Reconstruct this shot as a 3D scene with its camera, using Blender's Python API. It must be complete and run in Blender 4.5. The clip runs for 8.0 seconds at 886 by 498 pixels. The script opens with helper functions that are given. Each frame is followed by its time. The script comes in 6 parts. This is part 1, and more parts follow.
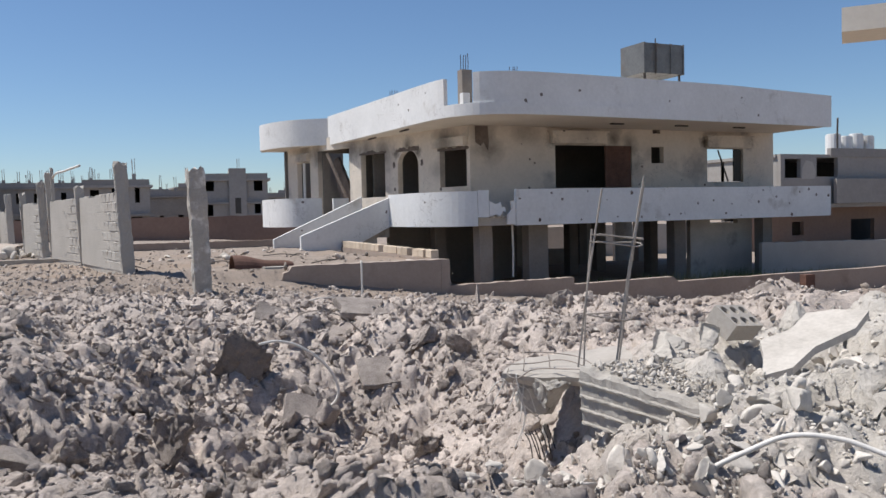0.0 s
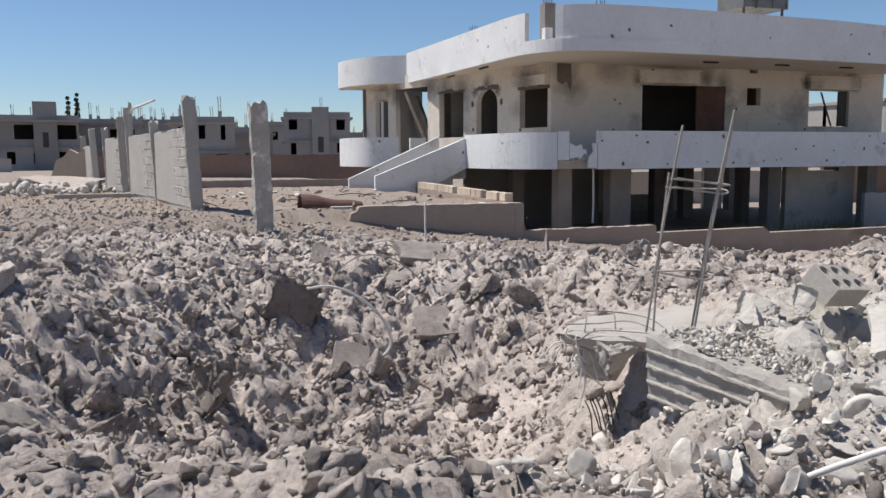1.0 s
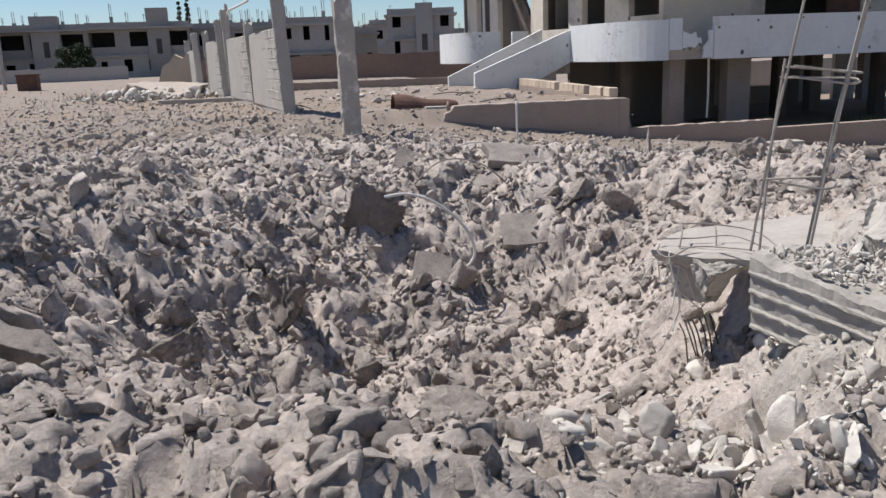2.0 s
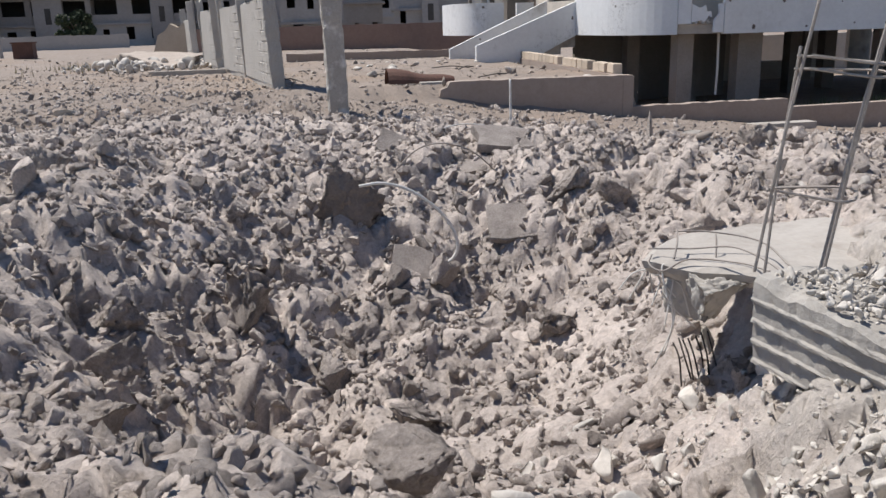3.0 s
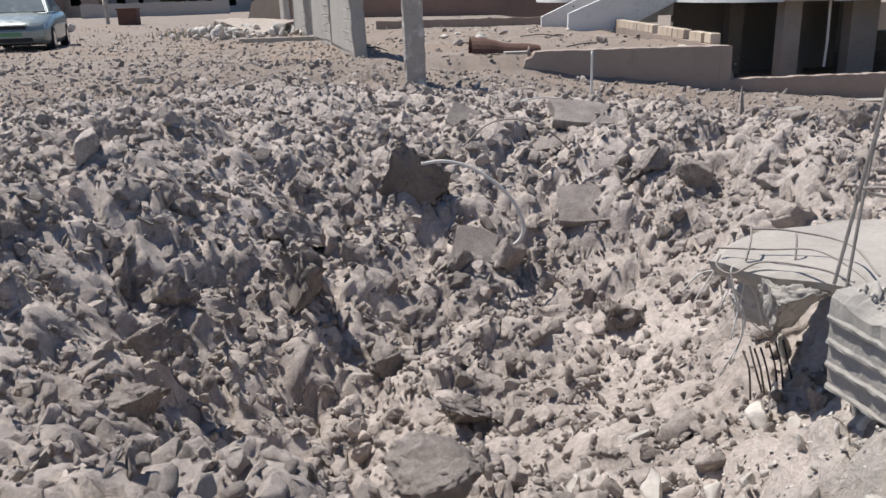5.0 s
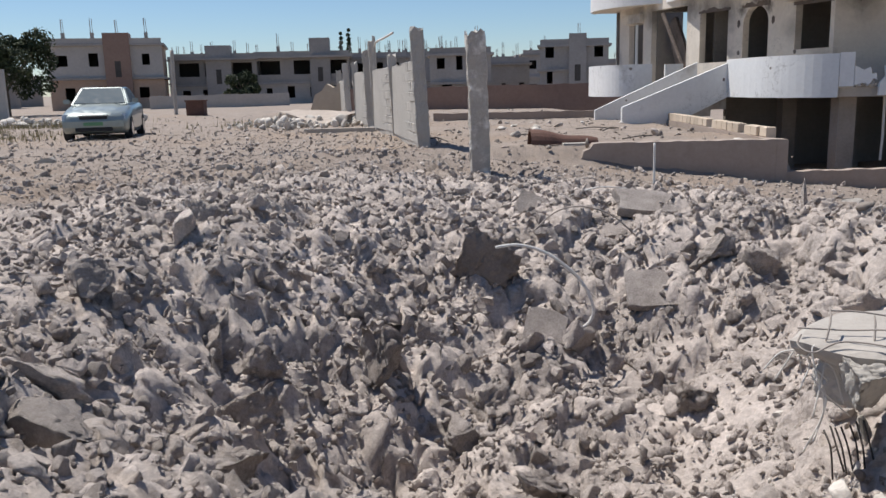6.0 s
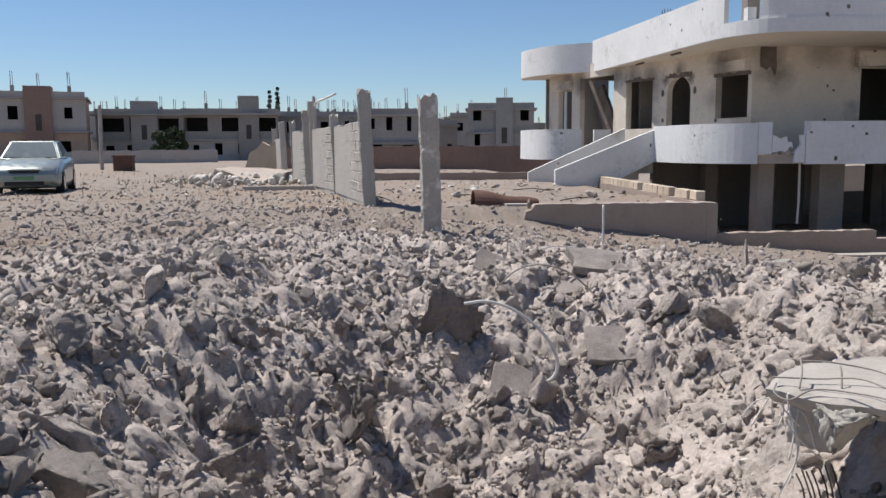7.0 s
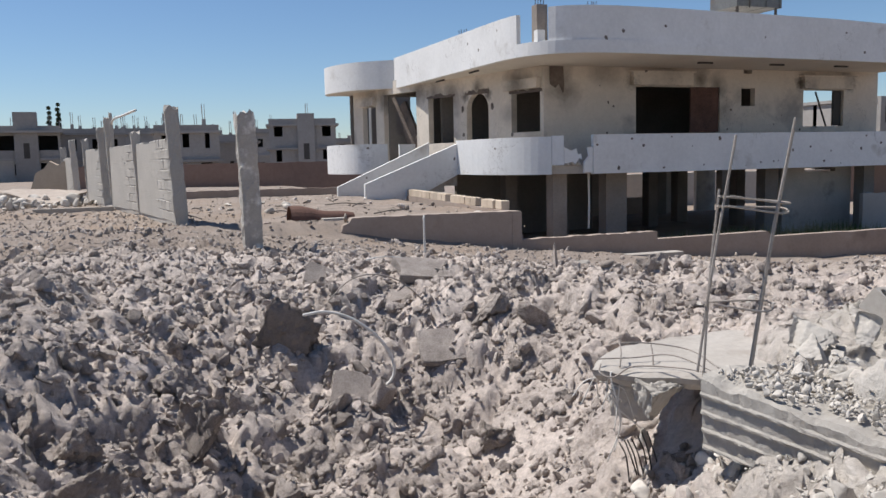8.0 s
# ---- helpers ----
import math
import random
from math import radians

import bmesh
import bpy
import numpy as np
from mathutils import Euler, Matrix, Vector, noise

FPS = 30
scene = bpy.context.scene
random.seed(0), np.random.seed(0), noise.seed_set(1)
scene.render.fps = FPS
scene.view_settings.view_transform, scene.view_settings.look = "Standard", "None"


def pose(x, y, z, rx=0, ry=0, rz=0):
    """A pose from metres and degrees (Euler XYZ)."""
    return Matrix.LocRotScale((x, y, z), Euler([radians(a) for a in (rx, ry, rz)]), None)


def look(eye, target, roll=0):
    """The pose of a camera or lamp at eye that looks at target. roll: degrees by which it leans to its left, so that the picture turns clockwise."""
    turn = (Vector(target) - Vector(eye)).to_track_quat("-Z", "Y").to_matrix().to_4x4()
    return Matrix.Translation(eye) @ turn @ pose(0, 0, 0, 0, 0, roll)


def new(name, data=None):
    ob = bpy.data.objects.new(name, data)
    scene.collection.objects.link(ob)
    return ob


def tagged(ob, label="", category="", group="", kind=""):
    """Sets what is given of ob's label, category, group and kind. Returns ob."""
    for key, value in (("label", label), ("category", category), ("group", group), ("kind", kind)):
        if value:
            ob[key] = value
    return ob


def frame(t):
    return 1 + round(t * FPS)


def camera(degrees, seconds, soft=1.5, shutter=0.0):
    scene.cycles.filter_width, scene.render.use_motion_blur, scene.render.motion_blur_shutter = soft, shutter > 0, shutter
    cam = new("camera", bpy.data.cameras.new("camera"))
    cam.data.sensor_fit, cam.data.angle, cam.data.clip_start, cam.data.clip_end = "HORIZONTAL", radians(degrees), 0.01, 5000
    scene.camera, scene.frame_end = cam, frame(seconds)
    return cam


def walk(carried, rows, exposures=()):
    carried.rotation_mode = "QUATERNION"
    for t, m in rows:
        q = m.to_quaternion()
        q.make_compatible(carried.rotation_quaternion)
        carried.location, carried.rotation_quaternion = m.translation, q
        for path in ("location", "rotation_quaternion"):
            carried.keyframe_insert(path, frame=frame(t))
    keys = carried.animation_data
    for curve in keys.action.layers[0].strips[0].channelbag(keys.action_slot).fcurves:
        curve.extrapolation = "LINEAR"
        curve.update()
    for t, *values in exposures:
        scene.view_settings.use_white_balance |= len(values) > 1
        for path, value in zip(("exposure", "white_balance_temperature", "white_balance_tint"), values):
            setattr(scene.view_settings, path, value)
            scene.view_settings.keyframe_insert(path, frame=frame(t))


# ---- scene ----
cam = camera(56.4, 8.0)
PATH = [
    (0, (-0.668, -1.435, 1.923), (0.193, 0.368, 1.832), -1.3),
    (0.5, (-0.418, -1.185, 1.881), (0.253, 0.691, 1.704), -0.8),
    (1, (-0.194, -0.891, 1.889), (0.477, 0.979, 1.662), -0.3),
    (1.5, (0.011, -0.666, 1.878), (0.546, 1.238, 1.58), -2.0),
    (2, (0.196, -0.421, 1.867), (0.598, 1.483, 1.405), -2.1),
    (2.2, (0.264, -0.276, 1.863), (0.688, 1.623, 1.396), -1.8),
    (3.3, (0.64, 0.201, 1.923), (0.986, 2.09, 1.363), -1.6),
    (3.5, (0.694, 0.246, 1.916), (1.013, 2.134, 1.337), -1.7),
    (4, (0.844, 0.428, 1.896), (1.111, 2.313, 1.282), -2.6),
    (5.3, (0.826, 0.412, 1.946), (0.945, 2.323, 1.37), -1.4),
    (5.5, (0.773, 0.335, 1.956), (0.868, 2.282, 1.505), -1.5),
    (6, (0.585, 0.151, 1.946), (0.642, 2.113, 1.56), -1.4),
    (6.5, (0.418, 0.079, 1.959), (0.468, 2.054, 1.65), 0.1),
    (7, (0.183, -0.014, 1.967), (0.426, 1.955, 1.719), -0.3),
    (7.5, (0.033, -0.135, 1.96), (0.44, 1.815, 1.784), -0.5),
    (8, (-0.145, -0.249, 1.966), (0.556, 1.611, 1.748), -1.2),
]
walk(cam, [(t, look(eye, target, roll)) for t, eye, target, roll in PATH])

# ---- light ----
SUN = Vector((-0.42, 0.30, 1.0)).normalized()
world = bpy.data.worlds.new("sky")
scene.world = world
world.use_nodes = True
wn = world.node_tree.nodes
sky = wn.new("ShaderNodeTexSky")
sky.sky_type = "NISHITA"
sky.sun_disc = False
sky.sun_elevation = math.asin(SUN.z)
sky.sun_rotation = math.atan2(SUN.x, SUN.y)
sky.air_density, sky.dust_density, sky.ozone_density = 1.0, 0.25, 7.0
sky.altitude = 600
world.node_tree.links.new(sky.outputs[0], wn["Background"].inputs[0])
wn["Background"].inputs[1].default_value = 0.09
sun_data = bpy.data.lights.new("sun", "SUN")
sun_data.energy, sun_data.angle, sun_data.color = 5.0, radians(0.55), (1.0, 0.965, 0.92)
sun = new("sun", sun_data)
sun.matrix_world = look(SUN * 60, (0, 0, 0))
scene.view_settings.exposure = 0.2


# ---- materials ----
def nodes_of(name):
    m = bpy.data.materials.new(name)
    m.use_nodes = True
    return m, m.node_tree, m.node_tree.nodes["Principled BSDF"]


def put(tree, kind, **values):
    n = tree.nodes.new("ShaderNode" + kind)
    for k, v in values.items():
        n.inputs[k.replace("_", " ")].default_value = v
    return n


def ramp(tree, fac, stops):
    r = tree.nodes.new("ShaderNodeValToRGB")
    els = r.color_ramp.elements
    while len(els) < len(stops):
        els.new(0.5)
    for e, (p, c) in zip(els, stops):
        e.position, e.color = p, (*c, 1) if len(c) == 3 else c
    tree.links.new(fac, r.inputs[0])
    return r.outputs[0]


def mix(tree, fac, a, b, blend="MIX"):
    n = tree.nodes.new("ShaderNodeMix")
    n.data_type, n.blend_type = "RGBA", blend
    for s, v in ((n.inputs[0], fac), (n.inputs[6], a), (n.inputs[7], b)):
        if isinstance(v, bpy.types.NodeSocket):
            tree.links.new(v, s)
        elif isinstance(v, tuple):
            s.default_value = (*v, 1)
        else:
            s.default_value = v
    return n.outputs[2]


def rough_stuff(name, dark, light, coarse=1.2, fine=14.0, bump=0.4, rough=0.92, stain=None, stain_scale=0.6, stain_at=0.62,
                pocks=0.0, pock_scale=2.2, pock_colour=(0.16, 0.13, 0.11), vary=0.0, island=0.0, bump_distance=0.02, metal=0.0, crumb=0.0, pale=None, cracks=0.0, soot=()):
    """A mineral or painted surface with variation at two scales, stains, chipped spots and fine relief."""
    m, t, b = nodes_of(name)
    co = t.nodes.new("ShaderNodeTexCoord")
    geo = t.nodes.new("ShaderNodeNewGeometry")
    pos = geo.outputs["Position"]
    big = put(t, "TexNoise", Scale=coarse, Detail=6.0, Roughness=0.62)
    small = put(t, "TexNoise", Scale=fine, Detail=8.0, Roughness=0.7)
    for n in (big, small):
        t.links.new(pos, n.inputs["Vector"])
    blend = mix(t, 0.45, big.outputs[0], small.outputs[0])
    col = ramp(t, blend, [(0.3, dark), (0.7, light)])
    if stain:
        s = put(t, "TexNoise", Scale=stain_scale, Detail=5.0, Roughness=0.6)
        t.links.new(pos, s.inputs["Vector"])
        mask = ramp(t, s.outputs[0], [(stain_at, (0, 0, 0)), (min(stain_at + 0.14, 1.0), (1, 1, 1))])
        col = mix(t, mask, col, stain)
    if vary:
        info = t.nodes.new("ShaderNodeObjectInfo")
        v = ramp(t, info.outputs["Random"], [(0, (1 - vary,) * 3), (1, (1 + vary * 0.5,) * 3)])
        col = mix(t, 1.0, col, v, "MULTIPLY")
    if island:
        v = ramp(t, geo.outputs["Random Per Island"], [(0, (1 - island, 1 - island, 1 - island)), (1, (1 + island * 0.4,) * 3)])
        col = mix(t, 1.0, col, v, "MULTIPLY")
    height = small.outputs[0]
    if pale:
        # other stuff lies on the surface: thrown-up earth or plaster dust, spread round its heaps
        for dull, bright, centre, reach in pale:
            away = t.nodes.new("ShaderNodeVectorMath")
            away.operation = "DISTANCE"
            t.links.new(pos, away.inputs[0])
            away.inputs[1].default_value = centre
            wave = t.nodes.new("ShaderNodeMath")
            wave.operation = "MULTIPLY_ADD"
            t.links.new(big.outputs[0], wave.inputs[0])
            wave.inputs[1].default_value = 1.6
            t.links.new(away.outputs["Value"], wave.inputs[2])
            span = t.nodes.new("ShaderNodeMapRange")
            span.inputs["From Min"].default_value, span.inputs["From Max"].default_value = reach + 0.8, reach - 0.2
            t.links.new(wave.outputs[0], span.inputs["Value"])
            col = mix(t, span.outputs[0], col, ramp(t, blend, [(0.3, dull), (0.7, bright)]))
    if cracks:
        wob = put(t, "TexNoise", Scale=1.3, Detail=6.0, Roughness=0.7)
        t.links.new(pos, wob.inputs["Vector"])
        thin = ramp(t, wob.outputs[0], [(0.5 - cracks, (0, 0, 0)), (0.5, (1, 1, 1)), (0.5 + cracks, (0, 0, 0))])
        where = put(t, "TexNoise", Scale=0.45, Detail=2.0)
        t.links.new(pos, where.inputs["Vector"])
        only = ramp(t, where.outputs[0], [(0.56, (0, 0, 0)), (0.62, (0.8, 0.8, 0.8))])
        both = mix(t, 1.0, thin, only, "MULTIPLY")
        col = mix(t, both, col, (0.22, 0.19, 0.17))
    for spot, radius, strength in soot:
        # smoke smudges with soft, drifting edges round burnt openings and shell hits
        away = t.nodes.new("ShaderNodeVectorMath")
        away.operation = "DISTANCE"
        t.links.new(pos, away.inputs[0])
        away.inputs[1].default_value = spot
        drift = t.nodes.new("ShaderNodeMath")
        drift.operation = "MULTIPLY_ADD"
        t.links.new(small.outputs[0] if radius < 0.3 else big.outputs[0], drift.inputs[0])
        drift.inputs[1].default_value = radius * 2.2
        t.links.new(away.outputs["Value"], drift.inputs[2])
        span = t.nodes.new("ShaderNodeMapRange")
        for key, value in (("From Min", radius * 2.3), ("From Max", radius * 1.2), ("To Max", strength)):
            span.inputs[key].default_value = value
        t.links.new(drift.outputs[0], span.inputs["Value"])
        col = mix(t, span.outputs[0], col, (0.06, 0.048, 0.04))
    if crumb:
        parts_ = []
        for k in (1.0, 2.7):
            vor = put(t, "TexVoronoi", Scale=crumb * k, Randomness=1.0)
            t.links.new(mix(t, 0.12, pos, small.outputs[1]), vor.inputs["Vector"])
            parts_.append(vor.outputs["Distance"])
        inv = mix(t, 0.35, parts_[0], parts_[1])
        wide = put(t, "TexVoronoi", Scale=crumb * 0.3, Randomness=1.0)
        t.links.new(mix(t, 0.2, pos, small.outputs[1]), wide.inputs["Vector"])
        inv = mix(t, 0.3, inv, wide.outputs["Distance"])
        down = t.nodes.new("ShaderNodeMath")
        down.operation = "SUBTRACT"
        t.links.new(height, down.inputs[0])
        t.links.new(inv, down.inputs[1])
        height = down.outputs[0]
    if pocks:
        vor = put(t, "TexVoronoi", Scale=pock_scale, Randomness=1.0)
        wob = put(t, "TexNoise", Scale=pock_scale * 5, Detail=3.0)
        t.links.new(pos, wob.inputs["Vector"])
        shift = mix(t, 0.06, pos, wob.outputs[1])
        t.links.new(shift, vor.inputs["Vector"])
        sep = t.nodes.new("ShaderNodeSeparateColor")
        t.links.new(vor.outputs["Color"], sep.inputs[0])
        size = t.nodes.new("ShaderNodeMath")
        size.operation = "MULTIPLY"
        t.links.new(sep.outputs[0], size.inputs[0])
        size.inputs[1].default_value = pocks
        less = t.nodes.new("ShaderNodeMath")
        less.operation = "LESS_THAN"
        t.links.new(vor.outputs["Distance"], less.inputs[0])
        t.links.new(size.outputs[0], less.inputs[1])
        col = mix(t, less.outputs[0], col, pock_colour)
        low = t.nodes.new("ShaderNodeMath")
        low.operation = "SUBTRACT"
        t.links.new(height, low.inputs[0])
        t.links.new(less.outputs[0], low.inputs[1])
        height = low.outputs[0]
    t.links.new(col, b.inputs["Base Color"])
    b.inputs["Roughness"].default_value, b.inputs["Metallic"].default_value = rough, metal
    bp = put(t, "Bump", Strength=bump, Distance=bump_distance)
    t.links.new(height, bp.inputs["Height"])
    t.links.new(bp.outputs[0], b.inputs["Normal"])
    return m


# burnt spots on the villa's plaster: place, reach, depth of the smudge
SOOT = [((12.1, 22.1, 4.35), 0.6, 0.75), ((12.5, 22.1, 3.9), 0.5, 0.4), ((13.6, 22.1, 4.5), 0.5, 0.35), ((17.25, 22.1, 4.3), 0.45, 0.85), ((17.95, 22.1, 4.15), 0.42, 0.8), ((18.2, 22.1, 3.4), 0.4, 0.5), ((16.0, 22.1, 4.6), 0.5, 0.3), ((14.7, 22.1, 4.2), 0.25, 0.5),
        ((21.4, 22.1, 4.25), 0.25, 0.8), ((23.65, 22.1, 4.25), 0.25, 0.8), ((18.9, 22.1, 3.8), 0.3, 0.35), ((11.35, 23.1, 4.2), 0.55, 0.6), ((11.2, 23.7, 3.3), 0.4, 0.35), ((10.95, 24.7, 4.0), 0.22, 0.8), ((10.8, 25.3, 4.22), 0.35, 0.75), ((10.62, 25.9, 4.0), 0.22, 0.8),
        ((10.4, 26.7, 4.25), 0.5, 0.55), ((10.15, 27.7, 4.2), 0.5, 0.6), ((9.95, 28.6, 4.45), 0.6, 0.7), ((9.4, 31.0, 4.3), 0.5, 0.6), ((9.2, 32.0, 4.3), 0.5, 0.5), ((11.45, 22.6, 2.4), 0.45, 0.4)]

M = dict(
    soil=rough_stuff("grey_brown_soil", (0.165, 0.131, 0.106), (0.355, 0.29, 0.24), 1.4, 30, 0.9, stain=(0.27, 0.205, 0.155), stain_scale=0.3, stain_at=0.5, bump_distance=0.016, crumb=22.0,
                     pale=(((0.20, 0.168, 0.145), (0.72, 0.62, 0.55), (1.5, 5.4, 0.2), 6.6), ((0.42, 0.382, 0.335), (0.60, 0.556, 0.50), (5.0, 1.2, 0.9), 3.4))),
    clod=rough_stuff("dry_earth_clod", (0.22, 0.185, 0.16), (0.80, 0.69, 0.612), 4.0, 60, 0.9, island=0.42, vary=0.1, bump_distance=0.014, crumb=36.0),
    # Darker clod earth, standing in for a clod's shaded face
    shadeclod=rough_stuff("clod_earth_darkened_for_shade", (0.16, 0.13, 0.107), (0.32, 0.265, 0.226), 2.5, 40, 0.9, bump_distance=0.014, crumb=30.0),
    rubble=rough_stuff("pale_concrete_rubble", (0.42, 0.38, 0.333), (0.72, 0.665, 0.595), 4.0, 34, 0.8, island=0.3, bump_distance=0.01),
    gravel=rough_stuff("field_stones", (0.26, 0.213, 0.174), (0.44, 0.376, 0.32), 3.0, 30, 0.5, island=0.45),
    white=rough_stuff("weathered_white_paint", (0.62, 0.61, 0.59), (0.80, 0.79, 0.77), 0.7, 9, 0.15, 0.8, stain=(0.48, 0.45, 0.41), stain_scale=0.9, stain_at=0.6, cracks=0.006, pocks=0.12, pock_scale=1.7),
    # Brown column concrete with the shade under the balcony in its colour
    shadecolumn=rough_stuff("shade_darkened_column_concrete", (0.19, 0.16, 0.135), (0.31, 0.27, 0.235), 1.3, 18, 0.4, 0.95, vary=0.2),
    cream=rough_stuff("cream_plaster", (0.55, 0.48, 0.40), (0.74, 0.66, 0.56), 0.8, 9, 0.2, 0.9, stain=(0.40, 0.355, 0.31), stain_scale=0.7, stain_at=0.54, cracks=0.005, pocks=0.11, pock_scale=1.6, soot=SOOT),
    soffit=rough_stuff("cream_soffit", (0.58, 0.52, 0.44), (0.72, 0.66, 0.57), 0.8, 9, 0.1, 0.9),
    rubbleface=rough_stuff("broken_plaster_core", (0.40, 0.37, 0.33), (0.60, 0.56, 0.51), 4.0, 24, 0.8, 0.95),
    scorch=rough_stuff("smoke_blackened_plaster", (0.05, 0.04, 0.035), (0.22, 0.17, 0.14), 1.6, 10, 0.4, 0.95),
    rust=rough_stuff("rusty_sheet_iron", (0.07, 0.035, 0.025), (0.17, 0.085, 0.06), 2.5, 20, 0.4, 0.85),
    # Plaster of the rooms, with their shade put into the colour
    inside=rough_stuff("plaster_darkened_for_room_shade", (0.16, 0.14, 0.12), (0.26, 0.23, 0.2), 0.8, 9, 0.2, 0.95),
    concrete=rough_stuff("raw_concrete", (0.34, 0.305, 0.265), (0.52, 0.475, 0.42), 1.3, 18, 0.4, 0.92, stain=(0.25, 0.22, 0.19), stain_scale=0.8, stain_at=0.6, vary=0.12),
    old=rough_stuff("weathered_board_marked_concrete", (0.28, 0.255, 0.225), (0.46, 0.425, 0.38), 3.0, 30, 0.6, 0.95, stain=(0.42, 0.39, 0.35), stain_scale=5.0, stain_at=0.6),
    flaking=rough_stuff("flaking_concrete_post", (0.33, 0.295, 0.26), (0.50, 0.455, 0.40), 2.5, 24, 0.8, 0.95, stain=(0.76, 0.73, 0.68), stain_scale=3.4, stain_at=0.52, bump_distance=0.04),
    brownwall=rough_stuff("brown_rendered_wall", (0.27, 0.21, 0.17), (0.38, 0.31, 0.26), 0.9, 14, 0.35, 0.95, stain=(0.22, 0.17, 0.14), stain_scale=0.7, stain_at=0.6),
    block=rough_stuff("grey_concrete_block", (0.36, 0.33, 0.29), (0.47, 0.435, 0.39), 1.2, 26, 0.4, 0.95, vary=0.12),
    tanblock=rough_stuff("tan_block", (0.45, 0.36, 0.27), (0.60, 0.50, 0.39), 2.0, 26, 0.4, 0.95, vary=0.2),
    slab=rough_stuff("dusty_pale_slab", (0.32, 0.287, 0.25), (0.46, 0.42, 0.375), 1.5, 24, 0.35, 0.92, stain=(0.31, 0.27, 0.23), stain_scale=1.6, stain_at=0.58),
    rebar=rough_stuff("dusty_steel_bar", (0.24, 0.20, 0.17), (0.42, 0.38, 0.34), 6, 60, 0.3, 0.7, metal=0.3),
    darkbar=rough_stuff("dark_steel_bar", (0.05, 0.045, 0.04), (0.12, 0.10, 0.09), 6, 60, 0.3, 0.7, metal=0.3),
    pale_wire=rough_stuff("pale_plastic_conduit", (0.55, 0.52, 0.48), (0.70, 0.67, 0.62), 4, 30, 0.2, 0.6),
    galv=rough_stuff("galvanised_sheet", (0.10, 0.10, 0.10), (0.21, 0.21, 0.205), 2, 14, 0.15, 0.55, stain=(0.17, 0.135, 0.11), stain_scale=1.4, stain_at=0.58, metal=0.4),
    townwall=rough_stuff("grey_town_concrete", (0.27, 0.25, 0.23), (0.40, 0.37, 0.34), 0.4, 5, 0.1, 0.95, vary=0.15),
    townpale=rough_stuff("pale_town_render", (0.36, 0.33, 0.295), (0.50, 0.46, 0.42), 0.4, 5, 0.1, 0.95),
    townbrown=rough_stuff("tan_town_render", (0.36, 0.25, 0.18), (0.48, 0.35, 0.26), 0.4, 5, 0.1, 0.95),
    townred=rough_stuff("brown_town_render", (0.22, 0.14, 0.11), (0.32, 0.22, 0.17), 0.4, 5, 0.1, 0.95),
    # Near-black: the shade of unlit rooms as a colour, used on dark fittings too
    hole=rough_stuff("black_for_room_shade", (0.05, 0.045, 0.04), (0.10, 0.09, 0.08), 0.5, 5, 0.0, 0.95),
    leaf=rough_stuff("dark_foliage", (0.025, 0.035, 0.015), (0.07, 0.09, 0.035), 2, 10, 0.2, 0.8, island=0.4),
    dry=rough_stuff("dry_grass", (0.22, 0.19, 0.09), (0.40, 0.34, 0.18), 2, 10, 0.2, 0.9, island=0.4),
    weed=rough_stuff("green_weed", (0.05, 0.08, 0.02), (0.12, 0.16, 0.05), 2, 10, 0.2, 0.9, island=0.4),
    bark=rough_stuff("bark", (0.08, 0.06, 0.04), (0.16, 0.12, 0.09), 4, 20, 0.6, 0.95),
)


def gloss(name, colour, rough, metal=0.0, coat=0.0):
    m, t, b = nodes_of(name)
    n = put(t, "TexNoise", Scale=6.0, Detail=5.0)
    geo = t.nodes.new("ShaderNodeNewGeometry")
    t.links.new(geo.outputs["Position"], n.inputs["Vector"])
    c = ramp(t, n.outputs[0], [(0.35, tuple(v * 0.86 for v in colour)), (0.65, colour)])
    t.links.new(c, b.inputs["Base Color"])
    r = ramp(t, n.outputs[0], [(0.3, (rough * 0.8,) * 3), (0.7, (min(1, rough * 1.3),) * 3)])
    t.links.new(r, b.inputs["Roughness"])
    b.inputs["Metallic"].default_value, b.inputs["Coat Weight"].default_value = metal, coat
    return m


M["carpaint"] = gloss("silver_green_car_paint", (0.30, 0.335, 0.315), 0.35, 0.35, 0.6)
M["carglass"] = gloss("dusty_car_glass", (0.11, 0.135, 0.15), 0.7, 0.0, 0.0)
M["carglass"].node_tree.nodes["Principled BSDF"].inputs["Specular IOR Level"].default_value = 0.12
M["black"] = gloss("black_rubber", (0.03, 0.03, 0.03), 0.8)
M["chrome"] = gloss("chrome_trim", (0.75, 0.75, 0.75), 0.2, 0.9)
M["lamp"] = gloss("headlamp_glass", (0.65, 0.68, 0.68), 0.15, 0.2, 0.5)
M["plate"] = gloss("green_plate", (0.12, 0.28, 0.14), 0.5)


# ---- mesh helpers ----
def box(bm, x0, x1, y0, y1, z0, z1):
    v = [bm.verts.new((x, y, z)) for z in (z0, z1) for x, y in ((x0, y0), (x1, y0), (x1, y1), (x0, y1))]
    for f in ((0, 3, 2, 1), (4, 5, 6, 7), (0, 1, 5, 4), (1, 2, 6, 5), (2, 3, 7, 6), (3, 0, 4, 7)):
        bm.faces.new([v[i] for i in f])


def slab_of(bm, outline, z0, z1):
    """An upright prism on an outline in plan."""
    lo, hi = [bm.verts.new((x, y, z0)) for x, y in outline], [bm.verts.new((x, y, z1)) for x, y in outline]
    bm.faces.new(hi), bm.faces.new(lo[::-1])
    n = len(outline)
    for i in range(n):
        bm.faces.new((lo[i], lo[(i + 1) % n], hi[(i + 1) % n], hi[i]))


